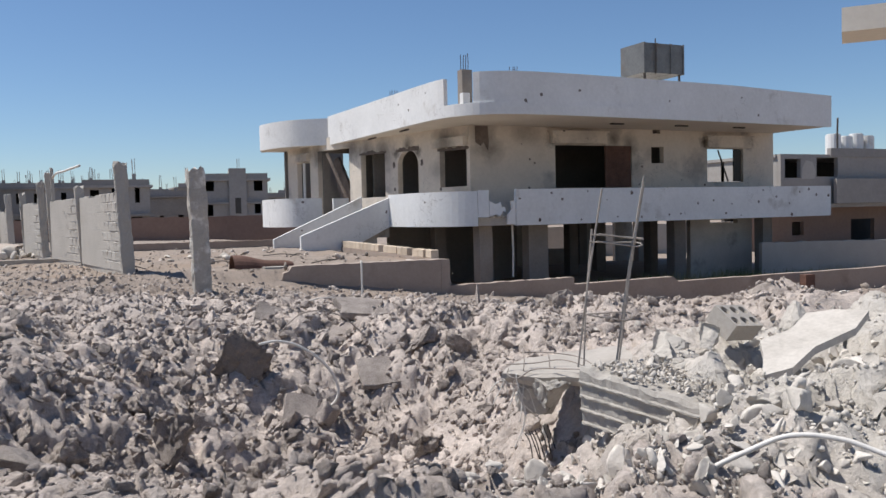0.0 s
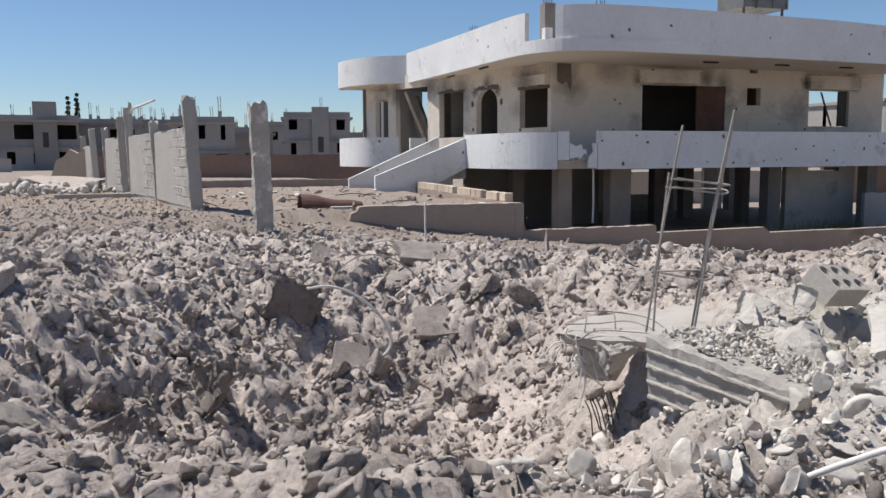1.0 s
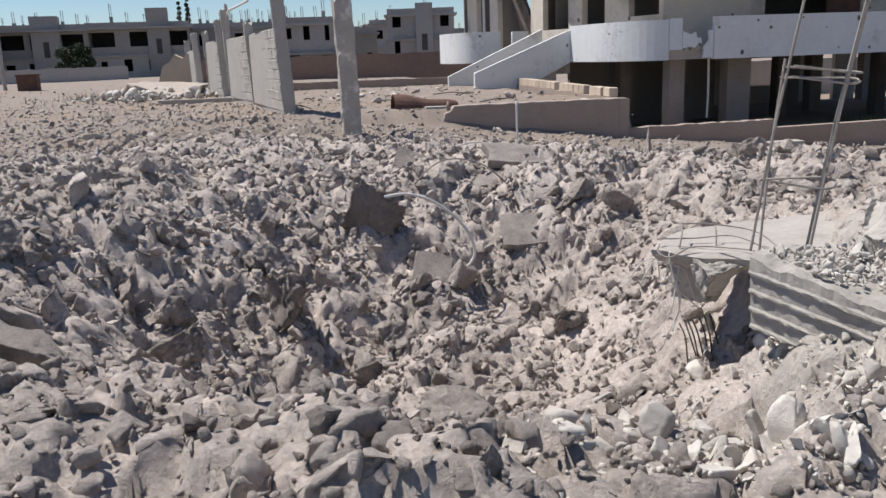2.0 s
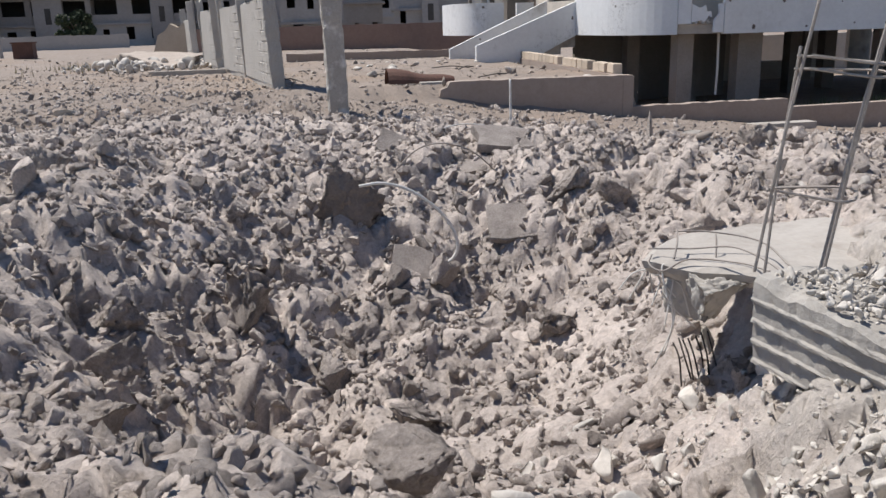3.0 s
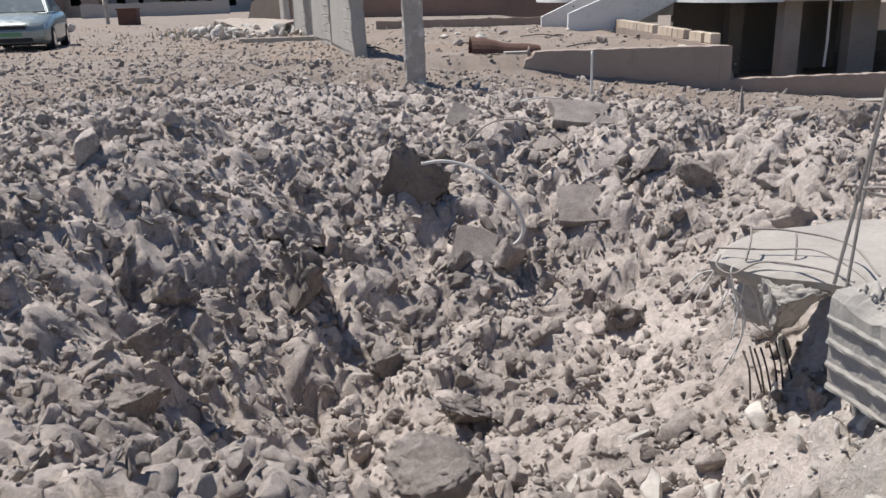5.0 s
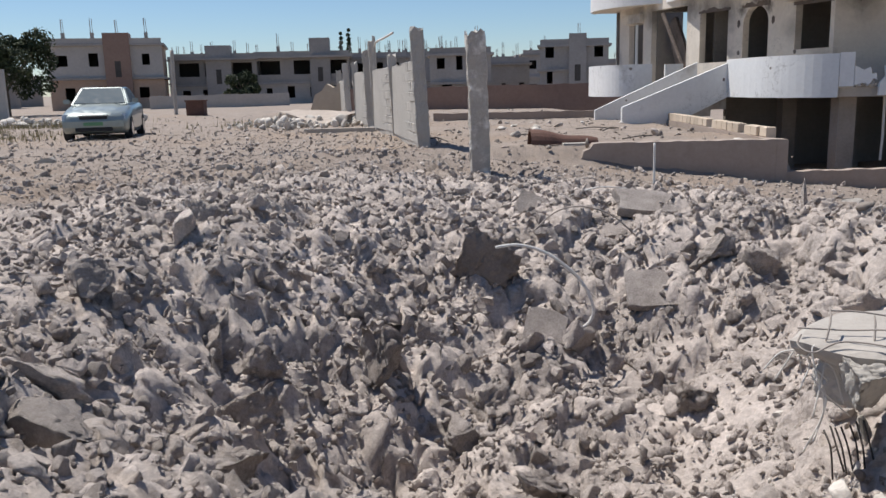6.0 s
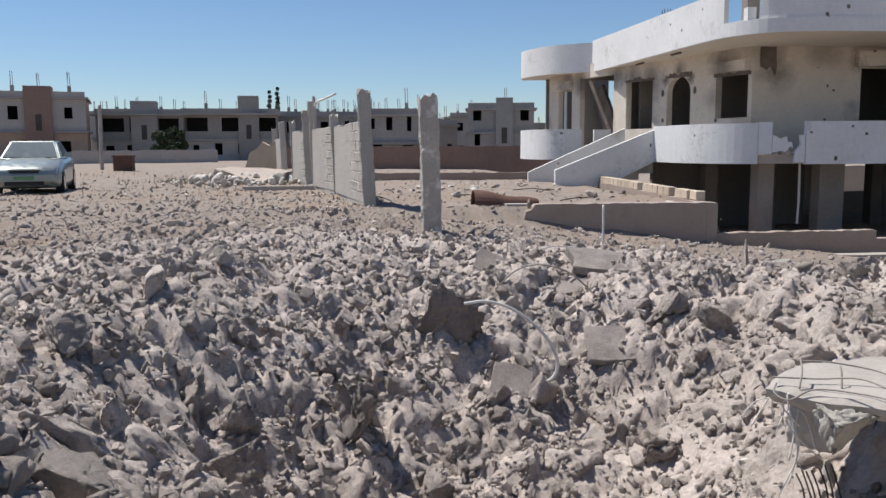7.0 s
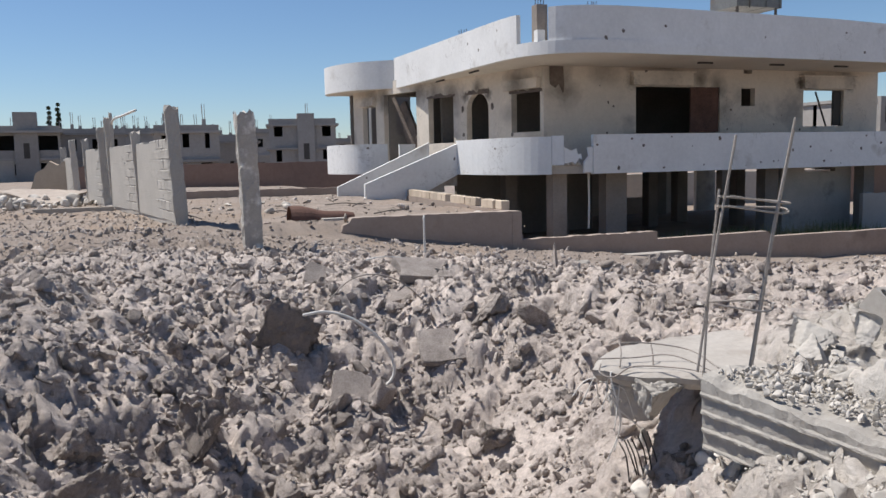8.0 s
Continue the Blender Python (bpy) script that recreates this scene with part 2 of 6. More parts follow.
def upright(bm, a, b, profile, thick):
    """A plate standing on the line a to b: profile is of (distance along, height), thick to the left of the line."""
    a, b = Vector(a), Vector(b)
    d = (b - a).normalized()
    s = Vector((-d.y, d.x)) * thick
    front = [bm.verts.new((*(a + d * u), z)) for u, z in profile]
    back = [bm.verts.new((*(a + d * u + s), z)) for u, z in profile]
    bm.faces.new(front), bm.faces.new(back[::-1])
    n = len(profile)
    for i in range(n):
        bm.faces.new((front[(i + 1) % n], front[i], back[i], back[(i + 1) % n]))


def pierced(bm, a, b, thick, z0, z1, holes):
    """A wall on the line a to b with openings (u0, u1, low, high) cut right through, in order and clear of one another."""
    length = (Vector(b) - Vector(a)).length
    at = 0.0
    for u0, u1, lo, hi in sorted(holes):
        if u0 > at:
            upright(bm, a, b, [(at, z0), (u0, z0), (u0, z1), (at, z1)], thick)
        if lo > z0:
            upright(bm, a, b, [(u0, z0), (u1, z0), (u1, lo), (u0, lo)], thick)
        if hi < z1:
            upright(bm, a, b, [(u0, hi), (u1, hi), (u1, z1), (u0, z1)], thick)
        at = u1
    if at < length:
        upright(bm, a, b, [(at, z0), (length, z0), (length, z1), (at, z1)], thick)


def strip(bm, line, z0, z1, thick):
    """A parapet along an open line in plan, with mitred bends."""
    pts = [Vector(p) for p in line]
    n = len(pts)
    off = []
    for i in range(n):
        d0 = (pts[i] - pts[max(i - 1, 0)]).normalized() if i else (pts[1] - pts[0]).normalized()
        d1 = (pts[min(i + 1, n - 1)] - pts[i]).normalized() if i < n - 1 else d0
        d = (d0 + d1).normalized()
        off.append(pts[i] + Vector((-d.y, d.x)) * thick)
    zs = [z1(p) if callable(z1) else z1 for p in pts]
    rows = [[bm.verts.new((*p, z0)) for p in pts], [bm.verts.new((*p, z)) for p, z in zip(pts, zs)],
            [bm.verts.new((*p, z)) for p, z in zip(off, zs)], [bm.verts.new((*p, z0)) for p in off]]
    for i in range(n - 1):
        for r in range(4):
            bm.faces.new((rows[r][i], rows[r][i + 1], rows[(r + 1) % 4][i + 1], rows[(r + 1) % 4][i]))
    bm.faces.new([rows[r][0] for r in range(4)]), bm.faces.new([rows[r][-1] for r in (3, 2, 1, 0)])


def tube(bm, line, radius, sides=6):
    pts = [Vector(p) for p in line]
    rings = []
    for i, p in enumerate(pts):
        d = (pts[min(i + 1, len(pts) - 1)] - pts[max(i - 1, 0)]).normalized()
        u = d.cross(Vector((0.31, 0.17, 0.93))).normalized()
        w = d.cross(u)
        r = radius[i] if isinstance(radius, (list, tuple)) else radius
        rings.append([bm.verts.new(p + (u * math.cos(k * math.tau / sides) + w * math.sin(k * math.tau / sides)) * r) for k in range(sides)])
    for a, b in zip(rings, rings[1:]):
        for k in range(sides):
            bm.faces.new((a[k], a[(k + 1) % sides], b[(k + 1) % sides], b[k]))
    bm.faces.new(rings[0][::-1]), bm.faces.new(rings[-1])


def bent(pts, steps=8):
    """A smooth line through a few points."""
    p = [Vector(q) for q in pts]
    p = [p[0] * 2 - p[1]] + p + [p[-1] * 2 - p[-2]]
    out = []
    for i in range(1, len(p) - 2):
        for k in range(steps):
            t = k / steps
            out.append(0.5 * (2 * p[i] + (p[i + 1] - p[i - 1]) * t + (2 * p[i - 1] - 5 * p[i] + 4 * p[i + 1] - p[i + 2]) * t * t + (3 * p[i] - 3 * p[i + 1] + p[i + 2] - p[i - 1]) * t ** 3))
    return out + [p[-2]]


def mesh_of(name, bm, material, smooth=False):
    bmesh.ops.recalc_face_normals(bm, faces=bm.faces)
    if len(bm.verts) < 4000:
        bmesh.ops.remove_doubles(bm, verts=bm.verts, dist=0.0004)
    me = bpy.data.meshes.new(name)
    bm.to_mesh(me)
    bm.free()
    me.materials.append(M[material])
    if smooth:
        me.shade_smooth()
    return me


def part(name, bm, material, parent, label="", smooth=False):
    ob = new(name, mesh_of(name, bm, material, smooth))
    ob.parent = parent
    if parent is not None:
        ob.matrix_parent_inverse = Matrix.Translation(parent.matrix_basis.translation).inverted() if parent.type == "EMPTY" else Matrix()
    if label:
        ob["label"] = label
    return ob


def thing(name, at, label, category, group="", kind=""):
    ob = new(name)
    ob.location = at
    ob.empty_display_size = 0.2
    ob.matrix_basis = Matrix.Translation(at)
    return tagged(ob, label, category, group, kind)


def solid(name, bm, material, label, category, group="", kind="", smooth=False):
    return tagged(new(name, mesh_of(name, bm, material, smooth)), label, category, group, kind)


def raw_mesh(name, verts, faces, material, smooth=False):
    """A mesh from arrays of places and of triangles or quads."""
    me = bpy.data.meshes.new(name)
    n, k = faces.shape
    me.vertices.add(len(verts))
    me.vertices.foreach_set("co", np.ascontiguousarray(verts, dtype=np.float32).ravel())
    me.loops.add(n * k)
    me.loops.foreach_set("vertex_index", np.ascontiguousarray(faces, dtype=np.int32).ravel())
    me.polygons.add(n)
    me.polygons.foreach_set("loop_start", np.arange(0, n * k, k, dtype=np.int32))
    me.update(calc_edges=True)
    me.validate()
    me.materials.append(M[material])
    if smooth:
        me.shade_smooth()
    return me


# ---- ground ----
rng = np.random.default_rng(11)
LATTICE = rng.random((256, 256))
SEEDS = rng.random((4, 256, 256))


def value_noise(x, y):
    xi, yi = np.floor(x).astype(int), np.floor(y).astype(int)
    u, v = x - xi, y - yi
    u, v = u * u * (3 - 2 * u), v * v * (3 - 2 * v)
    g = lambda a, b: LATTICE[a % 256, b % 256]
    return (g(xi, yi) * (1 - u) + g(xi + 1, yi) * u) * (1 - v) + (g(xi, yi + 1) * (1 - u) + g(xi + 1, yi + 1) * u) * v - 0.5


def fbm(x, y, scale, octaves=4, gain=0.55):
    out, a = 0.0, 1.0
    for o in range(octaves):
        out = out + a * value_noise(x * scale + 17.3 * o, y * scale - 9.1 * o)
        a, scale = a * gain, scale * 2.03
    return out


def broken(x, y, size, tilt):
    """Ground broken into clods of about one size: tilted faces at uneven heights with cracks between."""
    u = x + 0.5 * size * fbm(x + 7.7 * size, y, 1.4 / size, 3)
    v = y + 0.5 * size * fbm(x - 5.1, y + 3.3 * size, 1.4 / size, 3)
    u, v = u / size, v / size
    ui, vi = np.floor(u).astype(int), np.floor(v).astype(int)
    near, second = np.full(np.shape(u), 9.0), np.full(np.shape(u), 9.0)
    du, dv, high, way = (np.zeros(np.shape(u)) for _ in range(4))
    for i in (-1, 0, 1):
        for j in (-1, 0, 1):
            a, b = (ui + i) % 256, (vi + j) % 256
            pu, pv = u - (ui + i + SEEDS[0][a, b]), v - (vi + j + SEEDS[1][a, b])
            d = np.hypot(pu, pv)
            less = d < near
            second = np.where(less, near, np.minimum(second, d))
            near = np.where(less, d, near)
            du, dv = np.where(less, pu, du), np.where(less, pv, dv)
            high, way = np.where(less, SEEDS[2][a, b], high), np.where(less, SEEDS[3][a, b] * math.tau, way)
    lean = tilt * (du * np.cos(way) + dv * np.sin(way))
    return size * (0.34 * (high - 0.5) + lean - 0.1 * near - 0.2 * np.exp(-8 * (second - near)))


def step(x, a, b):
    t = np.clip((x - a) / (b - a), 0, 1)
    return t * t * (3 - 2 * t)


def hump(x, y, cx, cy, sx, sy, power=2.0):
    r = np.sqrt(((x - cx) / sx) ** 2 + ((y - cy) / sy) ** 2)
    return np.exp(-r ** power)


def churned(x, y):
    """How far the blast has turned the ground over, from 0 to 1."""
    return np.clip(hump(x, y, 1.6, 5.6, 6.0, 5.9, 3.0) + 0.8 * hump(x, y, 4.5, 2.5, 4.0, 4.0, 4.0), 0, 1)


def behind_beam(x, y):
    """How far a spot lies behind the line of the fallen beam's face."""
    return x - 2.39 - 0.3 * (2.98 - y)


def lay(x, y):
    """The lie of the land without its small relief."""
    x, y = np.asarray(x, float), np.asarray(y, float)
    z = 0.85 - np.clip(0.09 * (x + 1.0), 0, 1.45) * step(y, 4, 13) * (1 - step(x, 30, 60))
    terrace = step(y, 14.9, 15.2) * (1 - step(x, 7.45, 7.65)) * (1 - step(y, 40, 60))
    yard = step(y, 14.9, 15.1) * step(x, 7.45, 7.65) * (1 - step(y, 45, 70)) * (1 - step(x, 40, 60))
    z = z * (1 - terrace) + terrace * 0.78
    z = z * (1 - yard) + yard * -0.62
    z = z + 0.15 * hump(x, y, 0.8, 13.0, 2.2, 1.6)
    z = z - 1.62 * hump(x, y, 1.25, 5.25, 2.15, 2.45, 2.7)
    z = z + 0.16 * hump(x, y, 5.0, 1.8, 2.4, 2.2) - 0.5 * hump(x, y, -0.4, -0.9, 0.9, 1.0) - 0.35 * hump(x, y, 0.75, 0.2, 0.55, 0.6)
    z = z - 0.45 * hump(x, y, 1.95, 2.3, 0.45, 0.85) - 0.15 * hump(x, y, 3.6, 2.9, 0.8, 0.5)
    z = z + step(behind_beam(x, y), 0.34, 0.46) * (1 - step(y, 2.95, 3.12)) * hump(x, y, 3.0, 2.2, 1.6, 1.6, 6.0) * np.clip(0.92 - z, 0, 1)
    z = z + hump(x, y, 3.95, 4.05, 0.8, 0.6, 3.0) * np.clip(0.60 - z, 0, 1) - 0.2 * hump(x, y, 2.85, 3.75, 0.4, 0.5)
    far = step(np.hypot(x, y), 45, 120)
    return z * (1 - far) + far * 0.4


def ground_z(x, y):
    x, y = np.asarray(x, float), np.asarray(y, float)
    c = churned(x, y)
    near = np.exp(-np.hypot(x - 1, y - 6) / 30)
    loose = 1 - 0.7 * hump(x, y, 2.35, 4.7, 0.95, 1.5, 3.0)
    quiet = 1 - 0.85 * hump(x, y, -0.2, -0.5, 1.0, 1.2)
    return lay(x, y) + quiet * (c * (0.42 * fbm(x, y, 0.75, 3, 0.5) - 0.24 * np.abs(fbm(x, y, 1.9, 2)) + loose * (0.6 * broken(x, y, 0.46, 0.22) + 0.7 * broken(x + 3, y, 0.21, 0.3)) + 0.45 * broken(x, y + 5, 0.1, 0.3) + 0.05) + (0.03 + 0.08 * near) * fbm(x, y, 0.6, 4) + 0.07 * near * fbm(x, y, 2.5, 4, 0.7))


def graded(lo, hi, fine, reach):
    mid = np.arange(lo, hi + fine / 2, fine)
    up, s, v = [], fine, hi
    while v < reach:
        s *= 1.085
        v += s
        up.append(v)
    down, s, v = [], fine, lo
    while v > -reach:
        s *= 1.085
        v -= s
        down.append(v)
    return np.array(down[::-1] + list(mid) + up)


gx, gy = graded(-3.8, 5.4, 0.03, 2500.0), graded(1.0, 12.2, 0.03, 2500.0)
GX, GY = np.meshgrid(gx, gy)
TURNED = churned(GX, GY)
GV = np.stack([GX + 0.09 * TURNED * fbm(GX, GY, 5.0, 4, 0.7), GY + 0.09 * TURNED * fbm(GX + 31, GY, 5.0, 4, 0.7), ground_z(GX, GY)], -1).reshape(-1, 3)
nx, ny = len(gx), len(gy)
ii = (np.arange(ny - 1)[:, None] * nx + np.arange(nx - 1)).ravel()
ground = new("ground", raw_mesh("ground", GV, np.stack([ii, ii + 1, ii + nx + 1, ii + nx], -1), "soil"))
tagged(ground, "cratered grey-brown bare soil churned by a blast", "ground", kind="structure")


# ---- broken lumps ----
def lump(seed, detail, cuts, rough, squash=(1, 1, 0.75), depth=(0.24, 0.68)):
    """One broken lump: a ball cut by flat faces and roughened."""
    r = np.random.default_rng(seed)
    bm = bmesh.new()
    bmesh.ops.create_icosphere(bm, subdivisions=detail, radius=1.0)
    bm.verts.ensure_lookup_table()
    v = np.array([q.co for q in bm.verts])
    f = np.array([[q.index for q in p.verts] for p in bm.faces])
    bm.free()
    for _ in range(cuts):
        n = r.normal(size=3)
        n /= np.linalg.norm(n)
        over = np.maximum(v @ n - r.uniform(*depth), 0)
        v = v - over[:, None] * n
    off = Vector(r.uniform(0, 80, 3))
    wob = []
    for q in v:
        p = Vector(q)
        bumps = 0.5 * noise.noise(p * 1.4 + off) + 0.8 * noise.fractal(p * 2.6 + off, 0.5, 2.2, 5)
        if detail > 3:
            bumps += 0.5 * (0.3 - noise.voronoi(p * 4.0 + off)[0][0]) + 0.45 * noise.fractal(p * 8 - off, 0.5, 2.1, 3)
        wob.append(bumps)
    v = v * (1 + rough * np.array(wob)[:, None])
    return v * np.array(squash), f


def turns(r, n):
    q = r.normal(size=(n, 4))
    q /= np.linalg.norm(q, axis=1)[:, None]
    w, x, y, z = q.T
    return np.stack([np.stack([1 - 2 * (y * y + z * z), 2 * (x * y - z * w), 2 * (x * z + y * w)], -1),
                     np.stack([2 * (x * y + z * w), 1 - 2 * (x * x + z * z), 2 * (y * z - x * w)], -1),
                     np.stack([2 * (x * z - y * w), 2 * (y * z + x * w), 1 - 2 * (x * x + y * y)], -1)], 1)


def scatter(name, material, label, category, xy, size, detail, cuts, rough, seed, sink=0.25, smooth=False, level=ground_z, depth=(0.24, 0.68)):
    r = np.random.default_rng(seed)
    kinds = [lump(seed * 31 + k, detail, cuts, rough, depth=depth) for k in range(14)]
    z = level(xy[:, 0], xy[:, 1])
    rot = turns(r, len(xy))
    stretch = r.uniform(0.65, 1.25, (len(xy), 1, 3))
    pick = r.integers(0, len(kinds), len(xy))
    vs, fs, base = [], [], 0
    for k, (v, f) in enumerate(kinds):
        who = np.nonzero(pick == k)[0]
        if not len(who):
            continue
        w = np.einsum("nij,nvj->nvi", rot[who], v[None] * stretch[who] * size[who][:, None, None])
        low = w[:, :, 2].min(1)
        w += np.stack([xy[who, 0], xy[who, 1], z[who] - low * 0.9 - size[who] * 2 * sink], -1)[:, None]
        vs.append(w.reshape(-1, 3))
        fs.append((f[None] + (np.arange(len(who)) * len(v))[:, None, None]).reshape(-1, 3) + base)
        base += len(who) * len(v)
    ob = new(name, raw_mesh(name, np.concatenate(vs), np.concatenate(fs), material, smooth))
    return tagged(ob, label, category, kind="stuff")


def sprinkle(n, keep, x0, x1, y0, y1, seed):
    r = np.random.default_rng(seed)
    out = np.empty((0, 2))
    while len(out) < n:
        p = np.stack([r.uniform(x0, x1, n * 3), r.uniform(y0, y1, n * 3)], -1)
        out = np.concatenate([out, p[r.random(len(p)) < keep(p[:, 0], p[:, 1])]])
    return out[:n]


def clear_of(x, y):
    """Leaves the place where the camera's carrier stands, the slab and the hollow block free."""
    return (np.hypot(x + 0.3, (y + 0.7)) > 1.0) & (np.hypot(x - 0.7, y - 0.2) > 0.75) & (np.hypot((x - 3.65) / 0.75, (y - 4.1) / 0.55) > 1.0) & (np.hypot(x - 3.95, y - 3.25) > 0.3)


soil_zone = lambda x, y: np.clip(churned(x, y) * 1.3, 0, 1) * clear_of(x, y) * np.where((x > 2.2) & (y < 3.5), 0.0, np.where((x > 3.2) & (y < 4.5), 0.15, 1.0))
pale_zone = lambda x, y: np.clip(hump(x, y, 5.0, 2.0, 3.6, 3.2, 3.0) + 0.7 * hump(x, y, 2.0, 1.2, 1.3, 1.0, 3.0) + 0.8 * hump(x, y, 1.8, 2.2, 0.8, 0.75, 3.0), 0, 1) * clear_of(x, y)
pr = np.random.default_rng(5)
size_of = lambda n, lo, hi, p: lo * (1 - pr.random(n) * (1 - (lo / hi) ** p)) ** (-1 / p)
heart = lambda x, y: soil_zone(x, y) * (0.25 + 0.75 * hump(x, y, 1.0, 5.4, 4.4, 4.6, 4.0))
fine_slope = lambda x, y: 1 - 0.8 * hump(x, y, 2.35, 4.7, 0.95, 1.5, 3.0)


def strew(name, material, label, category, group, xy, size, detail, cuts, rough, seed, sink, kinds=10):
    """Single lumps, each an object of its own, on a few shared shapes."""
    r = np.random.default_rng(seed)
    shapes_ = []
    for k in range(kinds):
        v, f = lump(seed * 31 + k, detail, cuts, rough)
        shapes_.append((raw_mesh(name, v, f, material), v))
    z = ground_z(xy[:, 0], xy[:, 1])
    rot = turns(r, len(xy))
    for k in range(len(xy)):
        me, v = shapes_[k % kinds]
        m = rot[k] * r.uniform(0.7, 1.2, 3) * size[k]
        low = float((v @ m.T)[:, 2].min())
        ob = tagged(new(name, me), label, category, group)
        ob.matrix_basis = Matrix.Translation((xy[k, 0], xy[k, 1], z[k] - low - size[k] * 2 * sink)) @ Matrix([list(q) for q in m]).to_4x4()


strew("earth_clod", "clod", "grey-brown broken earth clod lying in the crater", "clod", "loose clods in the crater", sprinkle(150, lambda x, y: heart(x, y) * fine_slope(x, y) * (y > 2.9), -5, 9, 0.5, 12, 1), size_of(150, 0.10, 0.22, 2.4), 4, 9, 0.22, 3, 0.34)
scatter("middling_clods", "clod", "jagged grey-brown lumps of dry earth", "rubble", sprinkle(3200, lambda x, y: heart(x, y) * fine_slope(x, y) * ~((x > 1.0) & (y < 2.9)), -4.5, 6.5, 0.7, 12, 8), size_of(3200, 0.05, 0.105, 2.2), 3, 8, 0.22, 13, 0.3)
scatter("small_clods", "clod", "small crumbled earth lumps between the clods", "rubble", sprinkle(9500, lambda x, y: soil_zone(x, y) * (0.4 + 0.6 * heart(x, y)), -6, 8, 0.5, 14, 2), size_of(9500, 0.02, 0.052, 1.4), 2, 7, 0.2, 4, 0.16)
scatter("soil_crumbs", "clod", "fine crumbs of dry earth", "rubble", sprinkle(15000, soil_zone, -5, 8, 0.5, 13, 9), size_of(15000, 0.008, 0.024, 1.4), 1, 3, 0.15, 14, 0.1)
pale_dense = lambda x, y: pale_zone(x, y) * np.exp(-np.hypot(x - 2.8, y - 1.6) / 3.0)
scatter("concrete_rubble", "rubble", "pale broken concrete and plaster rubble", "rubble", sprinkle(620, pale_dense, 0.8, 9, -1, 6, 3), size_of(620, 0.045, 0.12, 2.4), 3, 9, 0.1, 5, 0.2, depth=(0.12, 0.6))
scatter("rubble_bits", "rubble", "small angular bits of broken concrete", "rubble", sprinkle(2800, pale_dense, 0.8, 9, -1, 6, 6), size_of(2800, 0.018, 0.05, 1.7), 2, 9, 0.08, 15, 0.2, depth=(0.12, 0.6))
scatter("rubble_crumbs", "rubble", "pale concrete crumbs", "rubble", sprinkle(6000, pale_dense, 0.8, 9, -1, 6, 4), size_of(6000, 0.008, 0.022, 1.5), 1, 3, 0.04, 6, 0.2)
stone_zone = lambda x, y: np.exp(-np.hypot(x, y - 6) / 14) * (np.hypot(x - 1.3, y - 5.3) > 3.0) * clear_of(x, y)
scatter("scattered_stones", "gravel", "loose tan stones strewn over bare ground", "stones", sprinkle(9000, stone_zone, -18, 16, 4, 42, 5), size_of(9000, 0.016, 0.11, 1.7), 1, 6, 0.05, 7, 0.25)

field_zone = lambda x, y: np.exp(-np.hypot(x * 0.8, y - 9) / 7) * (churned(x, y) < 0.75) * clear_of(x, y) * (1 - step(y, 14.6, 15.0) * step(x, 0.6, 0.9))
scatter("field_clods", "clod", "small earth lumps thrown over the flat ground", "rubble", sprinkle(5200, field_zone, -12, 9, 4, 26, 25), size_of(5200, 0.02, 0.085, 1.5), 2, 7, 0.2, 27, 0.2)
scatter("field_crumbs", "gravel", "fine tan crumbs and grit on the flat ground", "stones", sprinkle(12000, field_zone, -12, 9, 4, 26, 26), size_of(12000, 0.008, 0.028, 1.4), 1, 4, 0.12, 28, 0.15)


# ---- damaged villa ----
A, B = Vector((11.6, 22.11)), Vector((9.3, 31.0))
ALONG = (B - A).normalized()
OUTER = (A.x + ALONG.x * 11.6, A.y + ALONG.y * 11.6)
FLOOR, SOFFIT, ROOF = 1.70, 4.66, 4.95
villa = thing("villa", (17, 26, -0.6), "white two-storey villa with curved balconies, shell-damaged and looted", "house")


def villa_part(name, build, material, label="", smooth=False, parent=None):
    bm = bmesh.new()
    build(bm)
    return part(name, bm, material, parent or villa, label, smooth)


RIGHT_HOLES = [(3.24, 6.46, 2.62, 4.08), (7.32, 7.88, 3.48, 4.06), (9.94, 11.74, 2.8, 4.03)]
SMALL_VENT = (7.40, 7.74, 4.58, 4.90)
LEFT_HOLES = [(0.16, 1.5, 2.72, 4.0), (2.66, 3.84, FLOOR, 4.12), (4.6, 6.12, 2.5, 4.17), (6.9, 9.2, FLOOR, 4.45), (9.8, 10.85, 2.5, 4.05)]


def right_wall(bm):
    pierced(bm, (11.6, 22.11), (24.9, 22.11), 0.22, FLOOR, SOFFIT - 0.25, RIGHT_HOLES)
    pierced(bm, (11.6, 22.11), (24.9, 22.11), 0.22, SOFFIT - 0.25, ROOF, [(7.40, 7.74, SOFFIT - 0.12, SOFFIT + 0.2)])


villa_part("wall", right_wall, "cream", "cream plastered wall pocked by shrapnel")
villa_part("wall", lambda bm: pierced(bm, OUTER, tuple(A), 0.22, FLOOR, ROOF, [(11.6 - u1, 11.6 - u0, lo, hi) for u0, u1, lo, hi in LEFT_HOLES]), "cream", "cream plastered front wall with an arched doorway")
# These walls' colour holds the rooms' shade; the inner ones are added for darkness
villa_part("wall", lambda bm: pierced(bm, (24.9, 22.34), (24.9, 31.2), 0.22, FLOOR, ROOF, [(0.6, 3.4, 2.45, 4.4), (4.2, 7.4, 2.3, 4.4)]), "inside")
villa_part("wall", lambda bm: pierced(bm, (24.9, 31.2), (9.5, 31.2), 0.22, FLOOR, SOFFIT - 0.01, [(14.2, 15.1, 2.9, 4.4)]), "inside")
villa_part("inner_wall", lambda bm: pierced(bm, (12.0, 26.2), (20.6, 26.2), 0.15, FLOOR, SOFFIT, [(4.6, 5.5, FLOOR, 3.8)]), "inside")
